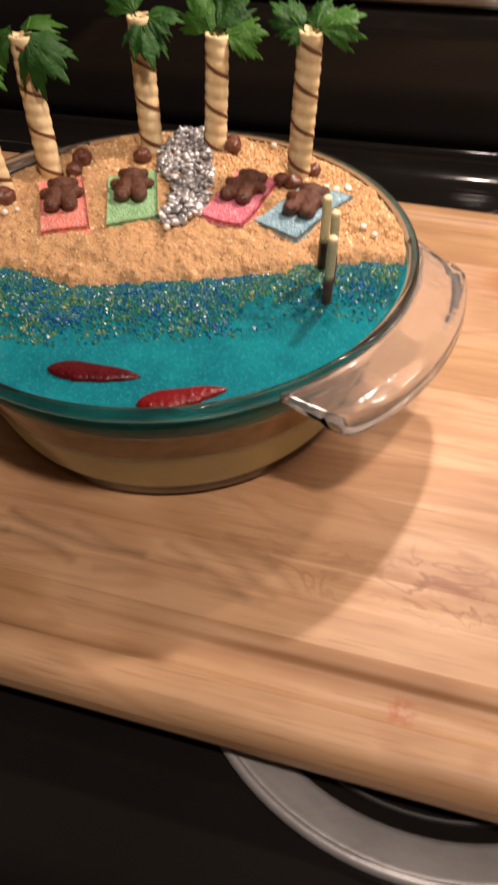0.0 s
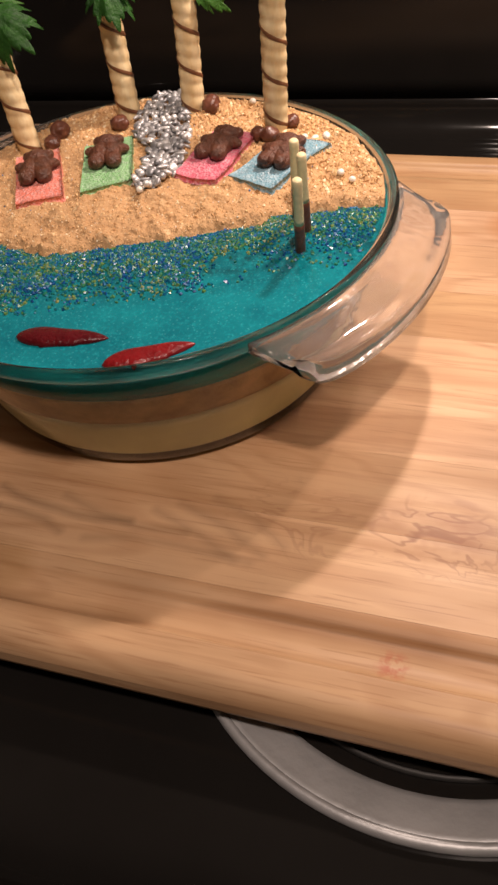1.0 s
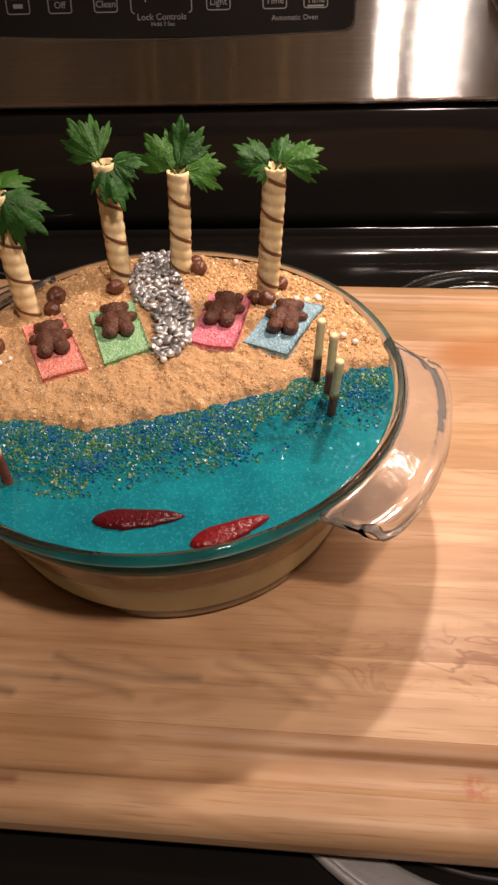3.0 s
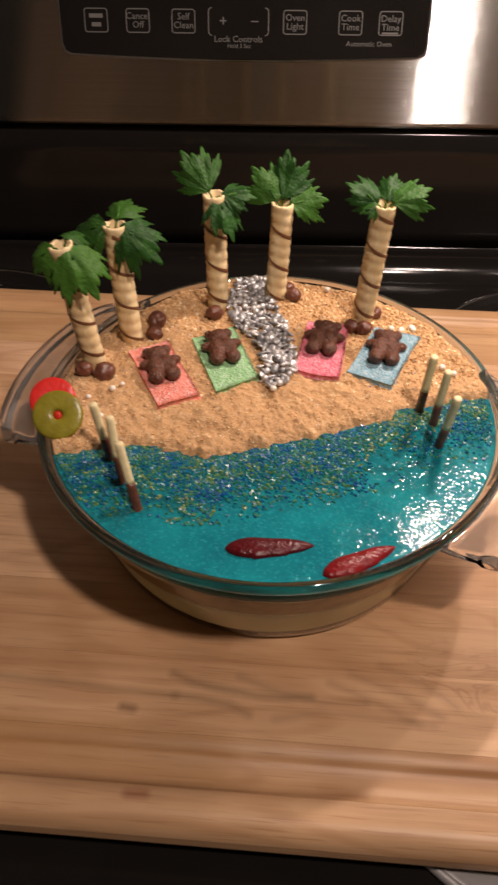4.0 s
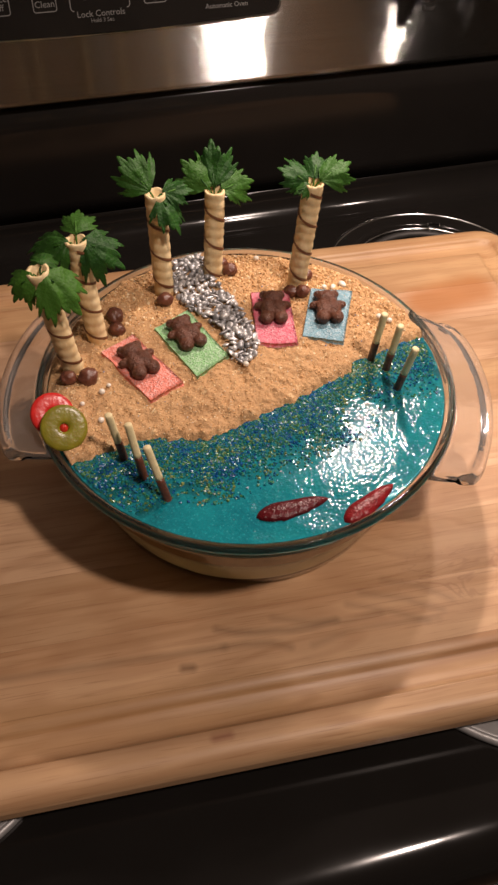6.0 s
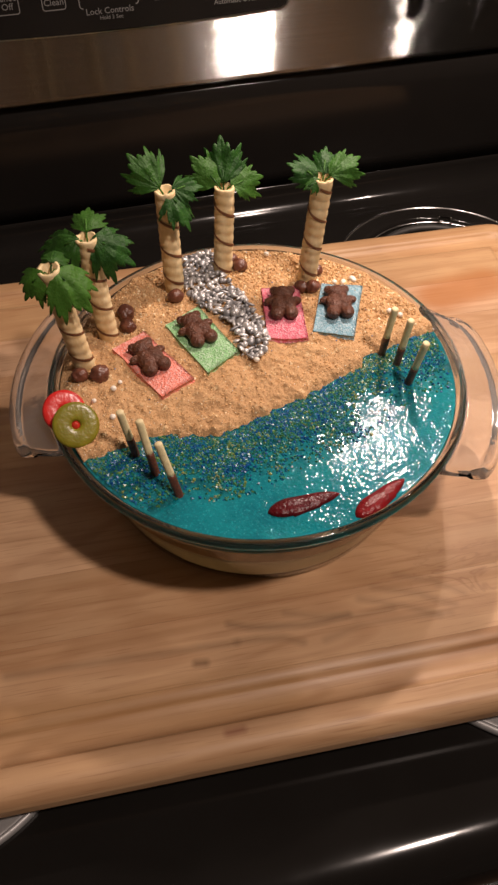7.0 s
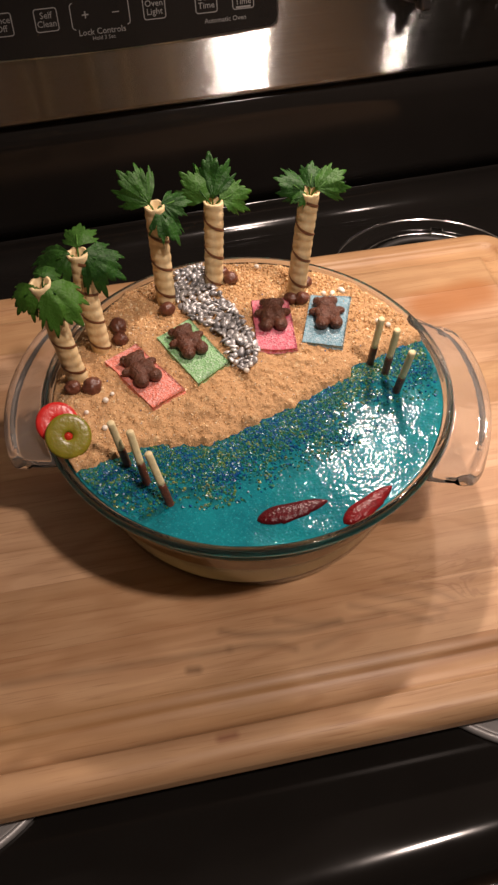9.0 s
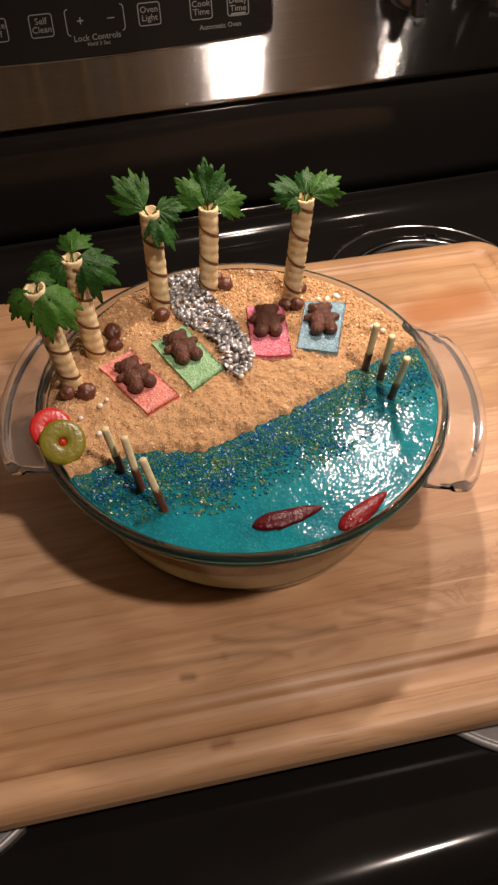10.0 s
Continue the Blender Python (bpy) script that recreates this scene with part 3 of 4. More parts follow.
# burners: chrome bowl, coil and its plug
def burner(x, y, r, label, turn=0, mat=M_BOWL, bowl_label="dull chrome drip bowl", rim=M_BOWL):
    b = new("burner", None)
    b.empty_display_size = 0.01
    b.parent = stove
    b.location = (x, y, 0)
    b.rotation_euler = (0, 0, radians(turn))
    tagged(b, label)
    k = r / 0.119
    prof_b = [(0.119, -0.003), (0.1195, 0.0022), (0.1175, 0.0042), (0.1150, 0.0038), (0.1120, 0.0030), (0.1035, 0.0022), (0.1010, 0.0010), (0.0995, -0.0020),
              (0.0960, -0.0090), (0.0850, -0.0160), (0.0300, -0.0200), (0.0280, -0.0205)]
    v, f = lathe([(rr * k, z) for rr, z in prof_b], 96, False)
    bowl = link_mesh("drip_bowl", v, f, mat, b, bowl_label)
    v, f = lathe([(0.1205 * k, 0.0), (0.1212 * k, 0.0028), (0.1195 * k, 0.0052), (0.1172 * k, 0.0048), (0.1166 * k, 0.0030)], 96, False)
    link_mesh("rim", v, f, rim, bowl, "bright chrome rim" if rim is M_CHROME else "worn metal rim")
    turns = 4
    pts = []
    for i in range(turns * 32 + 1):
        a = i / 32 * 2 * math.pi
        rr = (0.022 + 0.066 * i / (turns * 32)) * k
        pts.append((rr * math.cos(a), rr * math.sin(a), 0.0056))
    v, f = tube(pts, 0.0034, 8)
    link_mesh("coil", v, f, M_COIL, b, "dark spiral heating coil")
    v, f = lathe([(0.092 * k, 0.001), (0.0935 * k, 0.0032), (0.095 * k, 0.001), (0.0935 * k, -0.001)], 72, True)
    link_mesh("support_ring", v, f, M_CHROME if rim is M_CHROME else M_COIL, b)
    part("coil_plug", box_bm(-0.006, 0.006, 0.086 * k, 0.100 * k, 0.0, 0.006, 0.0015), M_CHROME, b)
    return b


burner(0.159, -0.107, 0.117, "large coil burner in a chrome drip bowl")
burner(0.217, 0.186, 0.0925, "small coil burner in a black drip bowl with a chrome rim", -24, M_ENAMEL, "black drip bowl", M_CHROME)
burner(-0.225, -0.103, 0.095, "small coil burner in a chrome drip bowl")
burner(-0.245, 0.180, 0.119, "large coil burner in a black drip bowl with a chrome rim", 0, M_ENAMEL, "black drip bowl", M_CHROME)

# ---- cutting board of glued maple staves ----
HX, HY, RC, TH = 0.2725, 0.2063, 0.030, 0.026
board = thing("cutting_board", pose(0.0035, 0.0133, 0, 0, 0, -2.8), "thick maple cutting board with a juice groove, resting on the burners", "cutting board")


def edge_distance(x, y):
    qx, qy = abs(x) - (HX - RC), abs(y) - (HY - RC)
    return RC - (math.hypot(max(qx, 0), max(qy, 0)) + min(max(qx, qy), 0))


def board_z(d):
    r = 0.011
    d = max(d, 0)
    top = 0.0 if d >= r else -r + math.sqrt(max(0, r * r - (r - d) ** 2))
    g = abs(d - 0.0280) / 0.0092
    if g < 1:
        top -= 0.0045 * math.sqrt(1 - g * g)
    bot = -TH if d >= r else -TH + r - math.sqrt(max(0, r * r - (r - d) ** 2))
    return top, bot


def half_length(y):
    q = abs(y) - (HY - RC)
    return HX if q <= 0 else HX - RC + math.sqrt(max(0, RC * RC - q * q))


def stave(y0, y1):
    fine = [0, 0.0006, 0.0018, 0.004, 0.007, 0.011, 0.0187, 0.0194, 0.0208, 0.0235, 0.0280, 0.0325, 0.0352, 0.0366, 0.0373]
    ys = sorted({y0, y1} | {round(s * (HY - t), 5) for t in fine for s in (-1, 1) if y0 < s * (HY - t) < y1} | {y0 + (y1 - y0) * k / 5 for k in range(6)})
    rel = sorted(fine + [0.04, 0.06, 0.09, 0.13, 0.18, 0.23])
    nx, ny = 2 * len(rel) + 1, len(ys)
    verts = []
    for y in ys:
        h = half_length(y)
        for x in [-h + t for t in rel] + [0.0] + [h - t for t in rel[::-1]]:
            verts.append((x, y, board_z(edge_distance(x, y))[0]))
    top_n = len(verts)
    for x, y, _ in verts[:top_n]:
        verts.append((x, y, board_z(edge_distance(x, y))[1]))
    faces = []
    for j in range(ny - 1):
        for i in range(nx - 1):
            a = j * nx + i
            faces.append((a, a + 1, a + nx + 1, a + nx))
            faces.append((top_n + a, top_n + a + nx, top_n + a + nx + 1, top_n + a + 1))
    ring = [i for i in range(nx)] + [j * nx + nx - 1 for j in range(1, ny)] + [(ny - 1) * nx + i for i in range(nx - 2, -1, -1)] + [j * nx for j in range(ny - 2, 0, -1)]
    for k in range(len(ring)):
        a, b = ring[k], ring[(k + 1) % len(ring)]
        q = len(verts)
        verts += [verts[b], verts[a], verts[top_n + a], verts[top_n + b]]
        faces.append((q, q + 1, q + 2, q + 3))
    ob = link_mesh("stave", verts, faces, M_WOOD, board)
    return ob


cuts = [-HY, -0.162, -0.122, -0.078, -0.034, 0.008, 0.048, 0.094, 0.132, 0.167, HY]
for a_, b_ in zip(cuts, cuts[1:]):
    stave(a_ + 0.00006, b_ - 0.00006)

# ---- glass casserole dish ----
WATER, BASE = 0.0780, 0.0
dish = thing("casserole_dish", pose(0, 0, 0), "clear glass round casserole dish with two wing handles", "dish")
wall_in = [(0.0, 0.0022), (0.0890, 0.0022), (0.0930, 0.0042), (0.0968, 0.014), (0.1037, 0.036), (0.1120, 0.060), (0.1163, 0.0745), (0.1174, 0.0792), (0.1188, 0.0810)]
wall_out = [(0.1206, 0.0816), (0.1222, 0.0804), (0.1227, 0.0780), (0.1219, 0.0758), (0.1206, 0.0742), (0.1193, 0.0722), (0.1145, 0.0600), (0.1060, 0.0360), (0.0985, 0.0140), (0.0950, 0.0040), (0.0920, 0.0006), (0.088, 0.0), (0.0, 0.0)]
v, f = lathe(wall_in[:7] + wall_out[5:], 128, False)
link_mesh("bowl", v, f, M_WALLGLASS, dish, "clear glass bowl", solid_body=True)
v, f = lathe([(0.1165, 0.0750)] + wall_in[7:] + wall_out[:5] + [(0.1196, 0.0728)], 128, True)
link_mesh("rim", v, f, M_GLASS, dish, "rolled glass rim", solid_body=True)


def wing(angle):
    """A wing handle: a thin sloping plate with a thick bead round its outer edge."""
    n, m = 48, 8
    verts, faces = [], []
    for i in range(n + 1):
        s = -1 + 2 * i / n
        reach = 0.0242 * (0.70 + 0.30 * (1 - abs(s) ** 9) ** 0.5)
        ends = [angle + radians(33.0 - 7.0 * j / m) * s for j in range(m + 1)]
        rows = []
        for j in range(m + 1):
            u = j / m
            r = 0.1215 + reach * u
            bead = math.exp(-((u - 0.93) / 0.10) ** 2) * 1.0
            z = 0.0792 - 0.0080 * u + 0.0030 * bead
            rows.append((r * math.cos(ends[j]), r * math.sin(ends[j]), z))
        rows += [(r_ * math.cos(a), r_ * math.sin(a), z_) for a, r_, z_ in
                 [(ends[m - j], 0.1215 + reach * (1 - j / m) + (0.0008 if j == 0 else 0), 0.0742 - 0.0080 * (1 - j / m) - (0.002 if j in (0, 1) else 0)) for j in range(m + 1)]]
        verts += rows
    w = 2 * (m + 1)
    for i in range(n):
        for j in range(w):
            k = (j + 1) % w
            faces.append((i * w + j, i * w + k, (i + 1) * w + k, (i + 1) * w + j))
    faces += [tuple(range(w))[::-1], tuple(range(n * w, (n + 1) * w))]
    return link_mesh("handle", verts, faces, M_HANDLE, dish, "clear glass wing handle with a pale reflected sheen in its colour", solid_body=True)


wing(radians(-17.5))
wing(radians(162))

# ---- layered dessert in the dish ----
dessert = thing("layered_dessert", pose(0, 0, 0.0055), "beach dessert of pudding, crumbs and blue gelatin in the dish", "dessert")


def inner_r(z):
    return lerp_list([(p[1], p[0]) for p in wall_in[1:]], z) + 0.0006


def layer(name, z0, z1, mat, label):
    steps = [z0 + (z1 - z0) * k / 5 for k in range(6)]
    v, f = lathe([(0.0, z0)] + [(inner_r(z), z) for z in steps] + [(0.0, z1)], 128, False)
    ob = link_mesh(name, v, f, mat, dessert, label, solid_body=True)
    ob.location = (0, 0, -0.0055)
    return ob


layer("pudding_layer", 0.0024, 0.0370, M_PUDDING, "pale yellow pudding")
layer("crumb_layer", 0.0372, 0.0565, M_CRUST, "tan soaked crumbs")
layer("gelatin_side", 0.0567, 0.0762, M_TEALSIDE, "green-blue gelatin against the glass")

SHORE = [(-0.125, -0.048), (-0.1084, -0.0443), (-0.0949, -0.0400), (-0.0836, -0.0379), (-0.0656, -0.0340), (-0.0480, -0.0395), (-0.0326, -0.0427), (-0.0056, -0.0345),
         (0.0199, -0.0267), (0.0510, -0.0156), (0.0619, -0.0110), (0.0660, -0.0045), (0.0779, -0.0017), (0.0989, 0.0058), (0.1138, 0.0077), (0.125, 0.0085)]


def shore_gap(x, y):
    """How far a place lies up the beach from the water's edge."""
    return y - lerp_list(SHORE, x) + 0.0028 * noise.noise(Vector((x * 160, y * 160, 3.1))) + 0.0012 * noise.noise(Vector((x * 420, y * 420, 8.0)))


def sand_z(x, y):
    s = shore_gap(x, y)
    r = math.hypot(x, y)
    p = Vector((x, y, 0))
    h = 0.0745 + 0.0065 * smooth01(-0.003, 0.006, s) + 0.0035 * smooth01(0.004, 0.028, s)
    soft = 0.0026 * noise.noise(p * 62) + 0.0017 * noise.noise(p * 150 + Vector((5, 0, 0))) + 0.0009 * noise.noise(p * 420)
    h += soft * smooth01(-0.002, 0.008, s)
    # hollow at the rim on the far side, and a sunk patch by the two leaning trees
    h -= 0.0048 * smooth01(0.105, 0.116, r) * smooth01(0.0, 0.05, s)
    h -= 0.0024 * math.exp(-(((x + 0.088) / 0.022) ** 2 + ((y - 0.058) / 0.025) ** 2))
    return h


def gel_z(x, y):
    return WATER + 0.00035 * noise.noise(Vector((x * 60, y * 60, 1.7))) + 0.0002 * noise.noise(Vector((x * 190, y * 190, 4.0)))


def disc(height, radius, rings, segs, keep=lambda x, y: True, skirt=None):
    verts, faces = [(0, 0, height(0, 0))], []
    for i in range(1, rings + 1):
        r = radius * i / rings
        for k in range(segs):
            x, y = r * math.cos(tau(k, segs)), r * math.sin(tau(k, segs))
            verts.append((x, y, height(x, y)))
    for k in range(segs):
        faces.append((0, 1 + k, 1 + (k + 1) % segs))
    for i in range(rings - 1):
        a, b = 1 + i * segs, 1 + (i + 1) * segs
        for k in range(segs):
            l = (k + 1) % segs
            faces.append((a + k, b + k, b + l, a + l))
    if skirt is not None:
        last = 1 + (rings - 1) * segs
        base = len(verts)
        verts += [(x * 0.94, y * 0.94, skirt) for x, y, _ in verts[last:last + segs]]
        faces += [(last + k, base + k, base + (k + 1) % segs, last + (k + 1) % segs) for k in range(segs)]
    keepers = [fc for fc in faces if keep(*[sum(verts[i][c] for i in fc) / len(fc) for c in (0, 1)])]
    used = sorted({i for fc in keepers for i in fc})
    index = {o: i for i, o in enumerate(used)}
    return [verts[i] for i in used], [tuple(index[i] for i in fc) for fc in keepers]


v, f = disc(gel_z, 0.1164, 70, 220, keep=lambda x, y: shore_gap(x, y) < 0.014)
sea = link_mesh("gelatin_sea", v, f, M_GEL, dessert, "glossy turquoise gelatin like a sea")
sea.location = (0, 0, -0.0055)
v, f = disc(sand_z, 0.1160, 120, 340, keep=lambda x, y: shore_gap(x, y) > -0.006, skirt=0.0764)
beach = link_mesh("crumb_beach", v, f, M_SAND, dessert, "golden biscuit crumbs heaped like sand")
beach.location = (0, 0, -0.0055)


def scatter_chips(name, spots, sizes, mat, parent, label, flat=1.0):
    """Many tiny chipped crystals in one mesh."""
    base = np.array([(1, 0, 0), (-1, 0, 0), (0, 1, 0), (0, -1, 0), (0, 0, 1), (0, 0, -1)], float)
    tri = [(0, 2, 4), (2, 1, 4), (1, 3, 4), (3, 0, 4), (2, 0, 5), (1, 2, 5), (3, 1, 5), (0, 3, 5)]
    verts, faces = [], []
    for (x, y, z), s in zip(spots, sizes):
        q = Euler([random.uniform(0, 6.28) for _ in range(3)]).to_matrix()
        o = len(verts)
        k = (random.uniform(0.6, 1.2), random.uniform(0.6, 1.2), random.uniform(0.6, 1.2) * flat)
        for b in base:
            w = q @ Vector((b[0] * k[0], b[1] * k[1], b[2] * k[2])) * s
            verts.append((x + w.x, y + w.y, z + w.z))
        faces += [(o + a, o + b, o + c) for a, b, c in tri]
    return tagged(link_mesh(name, verts, faces, mat, parent, label, smooth=False), kind="stuff")


rng = random.Random(11)


def in_dish(x, y, r=0.1145):
    return math.hypot(x, y) < r


# loose crumbs on the beach
spots, sizes = [], []
while len(spots) < 24000:
    x, y = rng.uniform(-0.115, 0.115), rng.uniform(-0.055, 0.115)
    if in_dish(x, y) and shore_gap(x, y) > 0.0005:
        sizes.append(rng.uniform(0.0003, 0.0006) if rng.random() < 0.92 else rng.uniform(0.0007, 0.0013))
        spots.append((x, y, sand_z(x, y) - 0.2 * sizes[-1]))
while len(spots) < 28000:
    x, y = rng.uniform(-0.115, 0.115), rng.uniform(0.0, 0.115)
    if in_dish(x, y) and shore_gap(x, y) > 0.012 and rng.random() < smooth01(0.03, 0.10, y + max(x, 0) * 0.5):
        sizes.append(rng.uniform(0.0008, 0.0017))
        spots.append((x, y, sand_z(x, y) - 0.1 * sizes[-1]))
M_CRUMBS = speck("loose_crumb", [(0.0, (0.47, 0.27, 0.12)), (0.2, (0.52, 0.305, 0.14)), (0.6, (0.60, 0.37, 0.175)), (0.88, (0.74, 0.51, 0.26)), (1.0, (0.86, 0.73, 0.50))], 0.8, 0.3)
o = scatter_chips("loose_crumb", spots, sizes, M_CRUMBS, dessert, "loose golden biscuit crumbs")
o.location = (0, 0, -0.0055)

# coloured sugar along the water's edge
spots, sizes = [], []
while len(spots) < 13500:
    x, y = rng.uniform(-0.114, 0.114), rng.uniform(-0.085, 0.02)
    g = -shore_gap(x, y)
    patch = noise.noise(Vector((x * 45, y * 60, 9.0))) * 0.5 + 0.5
    reach = 0.003 + 0.034 * patch ** 1.4 * (0.65 if x > 0.05 else 1.0)
    if in_dish(x, y) and -0.0015 < g < 0.045 and rng.random() < math.exp(-max(g, 0) / reach * 1.1) and (g > 0 or rng.random() < 0.15):
        z = gel_z(x, y) if g > 0.001 else max(gel_z(x, y), sand_z(x, y))
        spots.append((x, y, z + 0.0001))
        sizes.append(rng.uniform(0.0005, 0.00125))
M_SUGAR = sugar_mix("coloured_sugar")
o = scatter_chips("coloured_sugar", spots, sizes, M_SUGAR, dessert, "blue, green and yellow sugar crystals")
o.location = (0, 0, -0.0055)
# stray bright sugar on the sand
spots, sizes = [], []
while len(spots) < 420:
    x, y = rng.uniform(-0.113, 0.113), rng.uniform(-0.05, 0.113)
    if in_dish(x, y) and shore_gap(x, y) > 0.001:
        spots.append((x, y, sand_z(x, y) + 0.0003))
        sizes.append(rng.uniform(0.0003, 0.0006))
M_GLINT = speck("sugar_glint", [(0.0, (0.75, 0.60, 0.40)), (0.6, (0.85, 0.75, 0.55)), (0.85, (0.8, 0.8, 0.8)), (0.95, (0.05, 0.18, 0.45))], 0.08, 0.8)
o = scatter_chips("sugar_glint", spots, sizes, M_GLINT, dessert, "glinting sugar crystals")
o.location = (0, 0, -0.0055)


# ---- candy beach towels ----
def towel(name, corners, mat, label):
    """A sugared candy strip laid on the crumbs; corners run far-left, far-right, near-right, near-left."""
    cx, cy = sum(p[0] for p in corners) / 4, sum(p[1] for p in corners) / 4
    n, m = 12, 18
    zc = sum(sand_z(*p) for p in corners) / 4 + 0.0012
    verts, faces = [], []
    tl, tr, br, bl = [Vector(p) for p in corners]
    for side in (0, 1):
        for j in range(m + 1):
            for i in range(n + 1):
                u, w = i / n, j / m
                u2, w2 = u, w
                if side == 1:
                    u2, w2 = 0.5 + (u - 0.5) * 0.97, 0.5 + (w - 0.5) * 0.98
                p = (tl * (1 - u2) + tr * u2) * (1 - w2) + (bl * (1 - u2) + br * u2) * w2
                s = 0.55 * sum(sand_z(p.x + dx, p.y + dy) for dx, dy in ((0, 0), (0.004, 0), (-0.004, 0), (0, 0.004), (0, -0.004))) / 5 + 0.45 * (zc - 0.0012)
                z = s + (0.0021 if side == 1 else -0.0010) + 0.0002 * noise.noise(Vector((p.x * 700, p.y * 700, side)))
                verts.append((p.x - cx, p.y - cy, z - zc))
    w_ = n + 1
    top = (m + 1) * w_
    for j in range(m):
        for i in range(n):
            a = j * w_ + i
            faces.append((a, a + 1, a + w_ + 1, a + w_))
            faces.append((top + a, top + a + w_, top + a + w_ + 1, top + a + 1))
    ring = list(range(w_)) + [j * w_ + n for j in range(1, m + 1)] + [m * w_ + i for i in range(n - 1, -1, -1)] + [j * w_ for j in range(m - 1, 0, -1)]
    for k in range(len(ring)):
        a, b = ring[k], ring[(k + 1) % len(ring)]
        faces.append((a, b, top + b, top + a))
    ob = link_mesh(name, verts, faces, mat)
    ob.location = (cx, cy, zc)
    ob.data.shade_smooth()
    return tagged(ob, label, "candy", "candy beach towels"), zc + 0.0017


T_CORAL = [(-0.0809, 0.0342), (-0.0595, 0.0445), (-0.0376, -0.0016), (-0.0588, -0.0127)]
T_GREEN = [(-0.0465, 0.0469), (-0.0227, 0.0584), (-0.0072, 0.0130), (-0.0296, -0.0010)]
T_PINK = [(0.0197, 0.0663), (0.0438, 0.0618), (0.0358, 0.0129), (0.0114, 0.0191)]
T_BLUE = [(0.0583, 0.0609), (0.0840, 0.0523), (0.0634, 0.0091), (0.0393, 0.0180)]
_, z1 = towel("candy_towel", T_CORAL, sugared("coral_sour_candy", (0.74, 0.20, 0.14)), "coral red sugared candy strip lying on the crumbs")
_, z2 = towel("candy_towel", T_GREEN, sugared("green_sour_candy", (0.22, 0.47, 0.19)), "green sugared candy strip lying on the crumbs")
_, z3 = towel("candy_towel", T_PINK, sugared("pink_sour_candy", (0.66, 0.12, 0.18)), "pink sugared candy strip lying on the crumbs")
_, z4 = towel("candy_towel", T_BLUE, sugared("blue_sour_candy", (0.17, 0.34, 0.42)), "pale blue sugared candy strip lying on the crumbs")


# ---- small animal-shaped biscuits: one plain lumpy mesh each ----
def biscuit(at, heading, front, label):
    """A lumpy biscuit with head, ears, arms and legs, lying flat; heading: the way its head points."""
    bm = bmesh.new()
    lumps = [((-0.0024, -0.0005, 0.0031), (0.0042, 0.0064, 0.0041)), ((0.0024, -0.0005, 0.0031), (0.0042, 0.0064, 0.0041)), ((0, 0.0084, 0.0036), (0.0052, 0.0044, 0.0044)),
             ((-0.0048, 0.0116, 0.0036), (0.0024, 0.0024, 0.0024)), ((0.0048, 0.0116, 0.0036), (0.0024, 0.0024, 0.0024)),
             ((-0.0070, 0.0030, 0.0028), (0.0034, 0.0022, 0.0024)), ((0.0070, 0.0030, 0.0028), (0.0034, 0.0022, 0.0024)),
             ((-0.0042, -0.0078, 0.0030), (0.0033, 0.0040, 0.0034)), ((0.0042, -0.0078, 0.0030), (0.0033, 0.0040, 0.0034))]
    if front:
        lumps += [((0, 0.0070, 0.0062), (0.0020, 0.0017, 0.0015)), ((-0.0040, -0.0105, 0.0052), (0.0024, 0.0024, 0.0020)), ((0.0040, -0.0105, 0.0052), (0.0024, 0.0024, 0.0020)),
                  ((-0.0048, 0.0000, 0.0055), (0.0022, 0.0030, 0.0015)), ((0.0048, 0.0000, 0.0055), (0.0022, 0.0030, 0.0015))]
    for c, s in lumps:
        c, s = [c[0] * 1.04, c[1] * 1.04, c[2] * 0.9], [s[0] * 1.30, s[1] * 1.27, s[2] * 1.10]
        bmesh.ops.create_icosphere(bm, subdivisions=3, radius=1, matrix=Matrix.Translation(c) @ Matrix.Diagonal((*s, 1)))
    ob = part("bear_biscuit", bm, M_BEAR, None)
    mod = ob.modifiers.new("fuse", "REMESH")
    mod.mode, mod.voxel_size, mod.use_smooth_shade = "VOXEL", 0.00036, True
    mod2 = ob.modifiers.new("soften", "SMOOTH")
    mod2.iterations, mod2.factor = 4, 0.5
    ob.matrix_world = pose(at[0], at[1], at[2], 0, 0, math.degrees(math.atan2(heading[1], heading[0])) - 90)
    return tagged(ob, label, "biscuit", "biscuits on the candy towels")


def middle(c, w):
    a, b = (Vector(c[0]) + Vector(c[1])) / 2, (Vector(c[2]) + Vector(c[3])) / 2
    p = a.lerp(b, w)
    return p, (a - b)


for c, z, w, twist, fr, lab in ((T_CORAL, z1, 0.46, 6, False, "dark chocolate bear-shaped biscuit lying on the coral candy"), (T_GREEN, z2, 0.40, 4, False, "chocolate bear-shaped biscuit lying on the green candy"),
                                (T_PINK, z3, 0.42, 2, False, "chocolate bear-shaped biscuit lying on the pink candy"), (T_BLUE, z4, 0.46, -14, True, "chocolate bear-shaped biscuit lying face up on the blue candy")):
    p, d = middle(c, w)
    d = Matrix.Rotation(radians(-twist), 2) @ d
    biscuit((p.x, p.y, z - 0.0006), d, fr, lab)


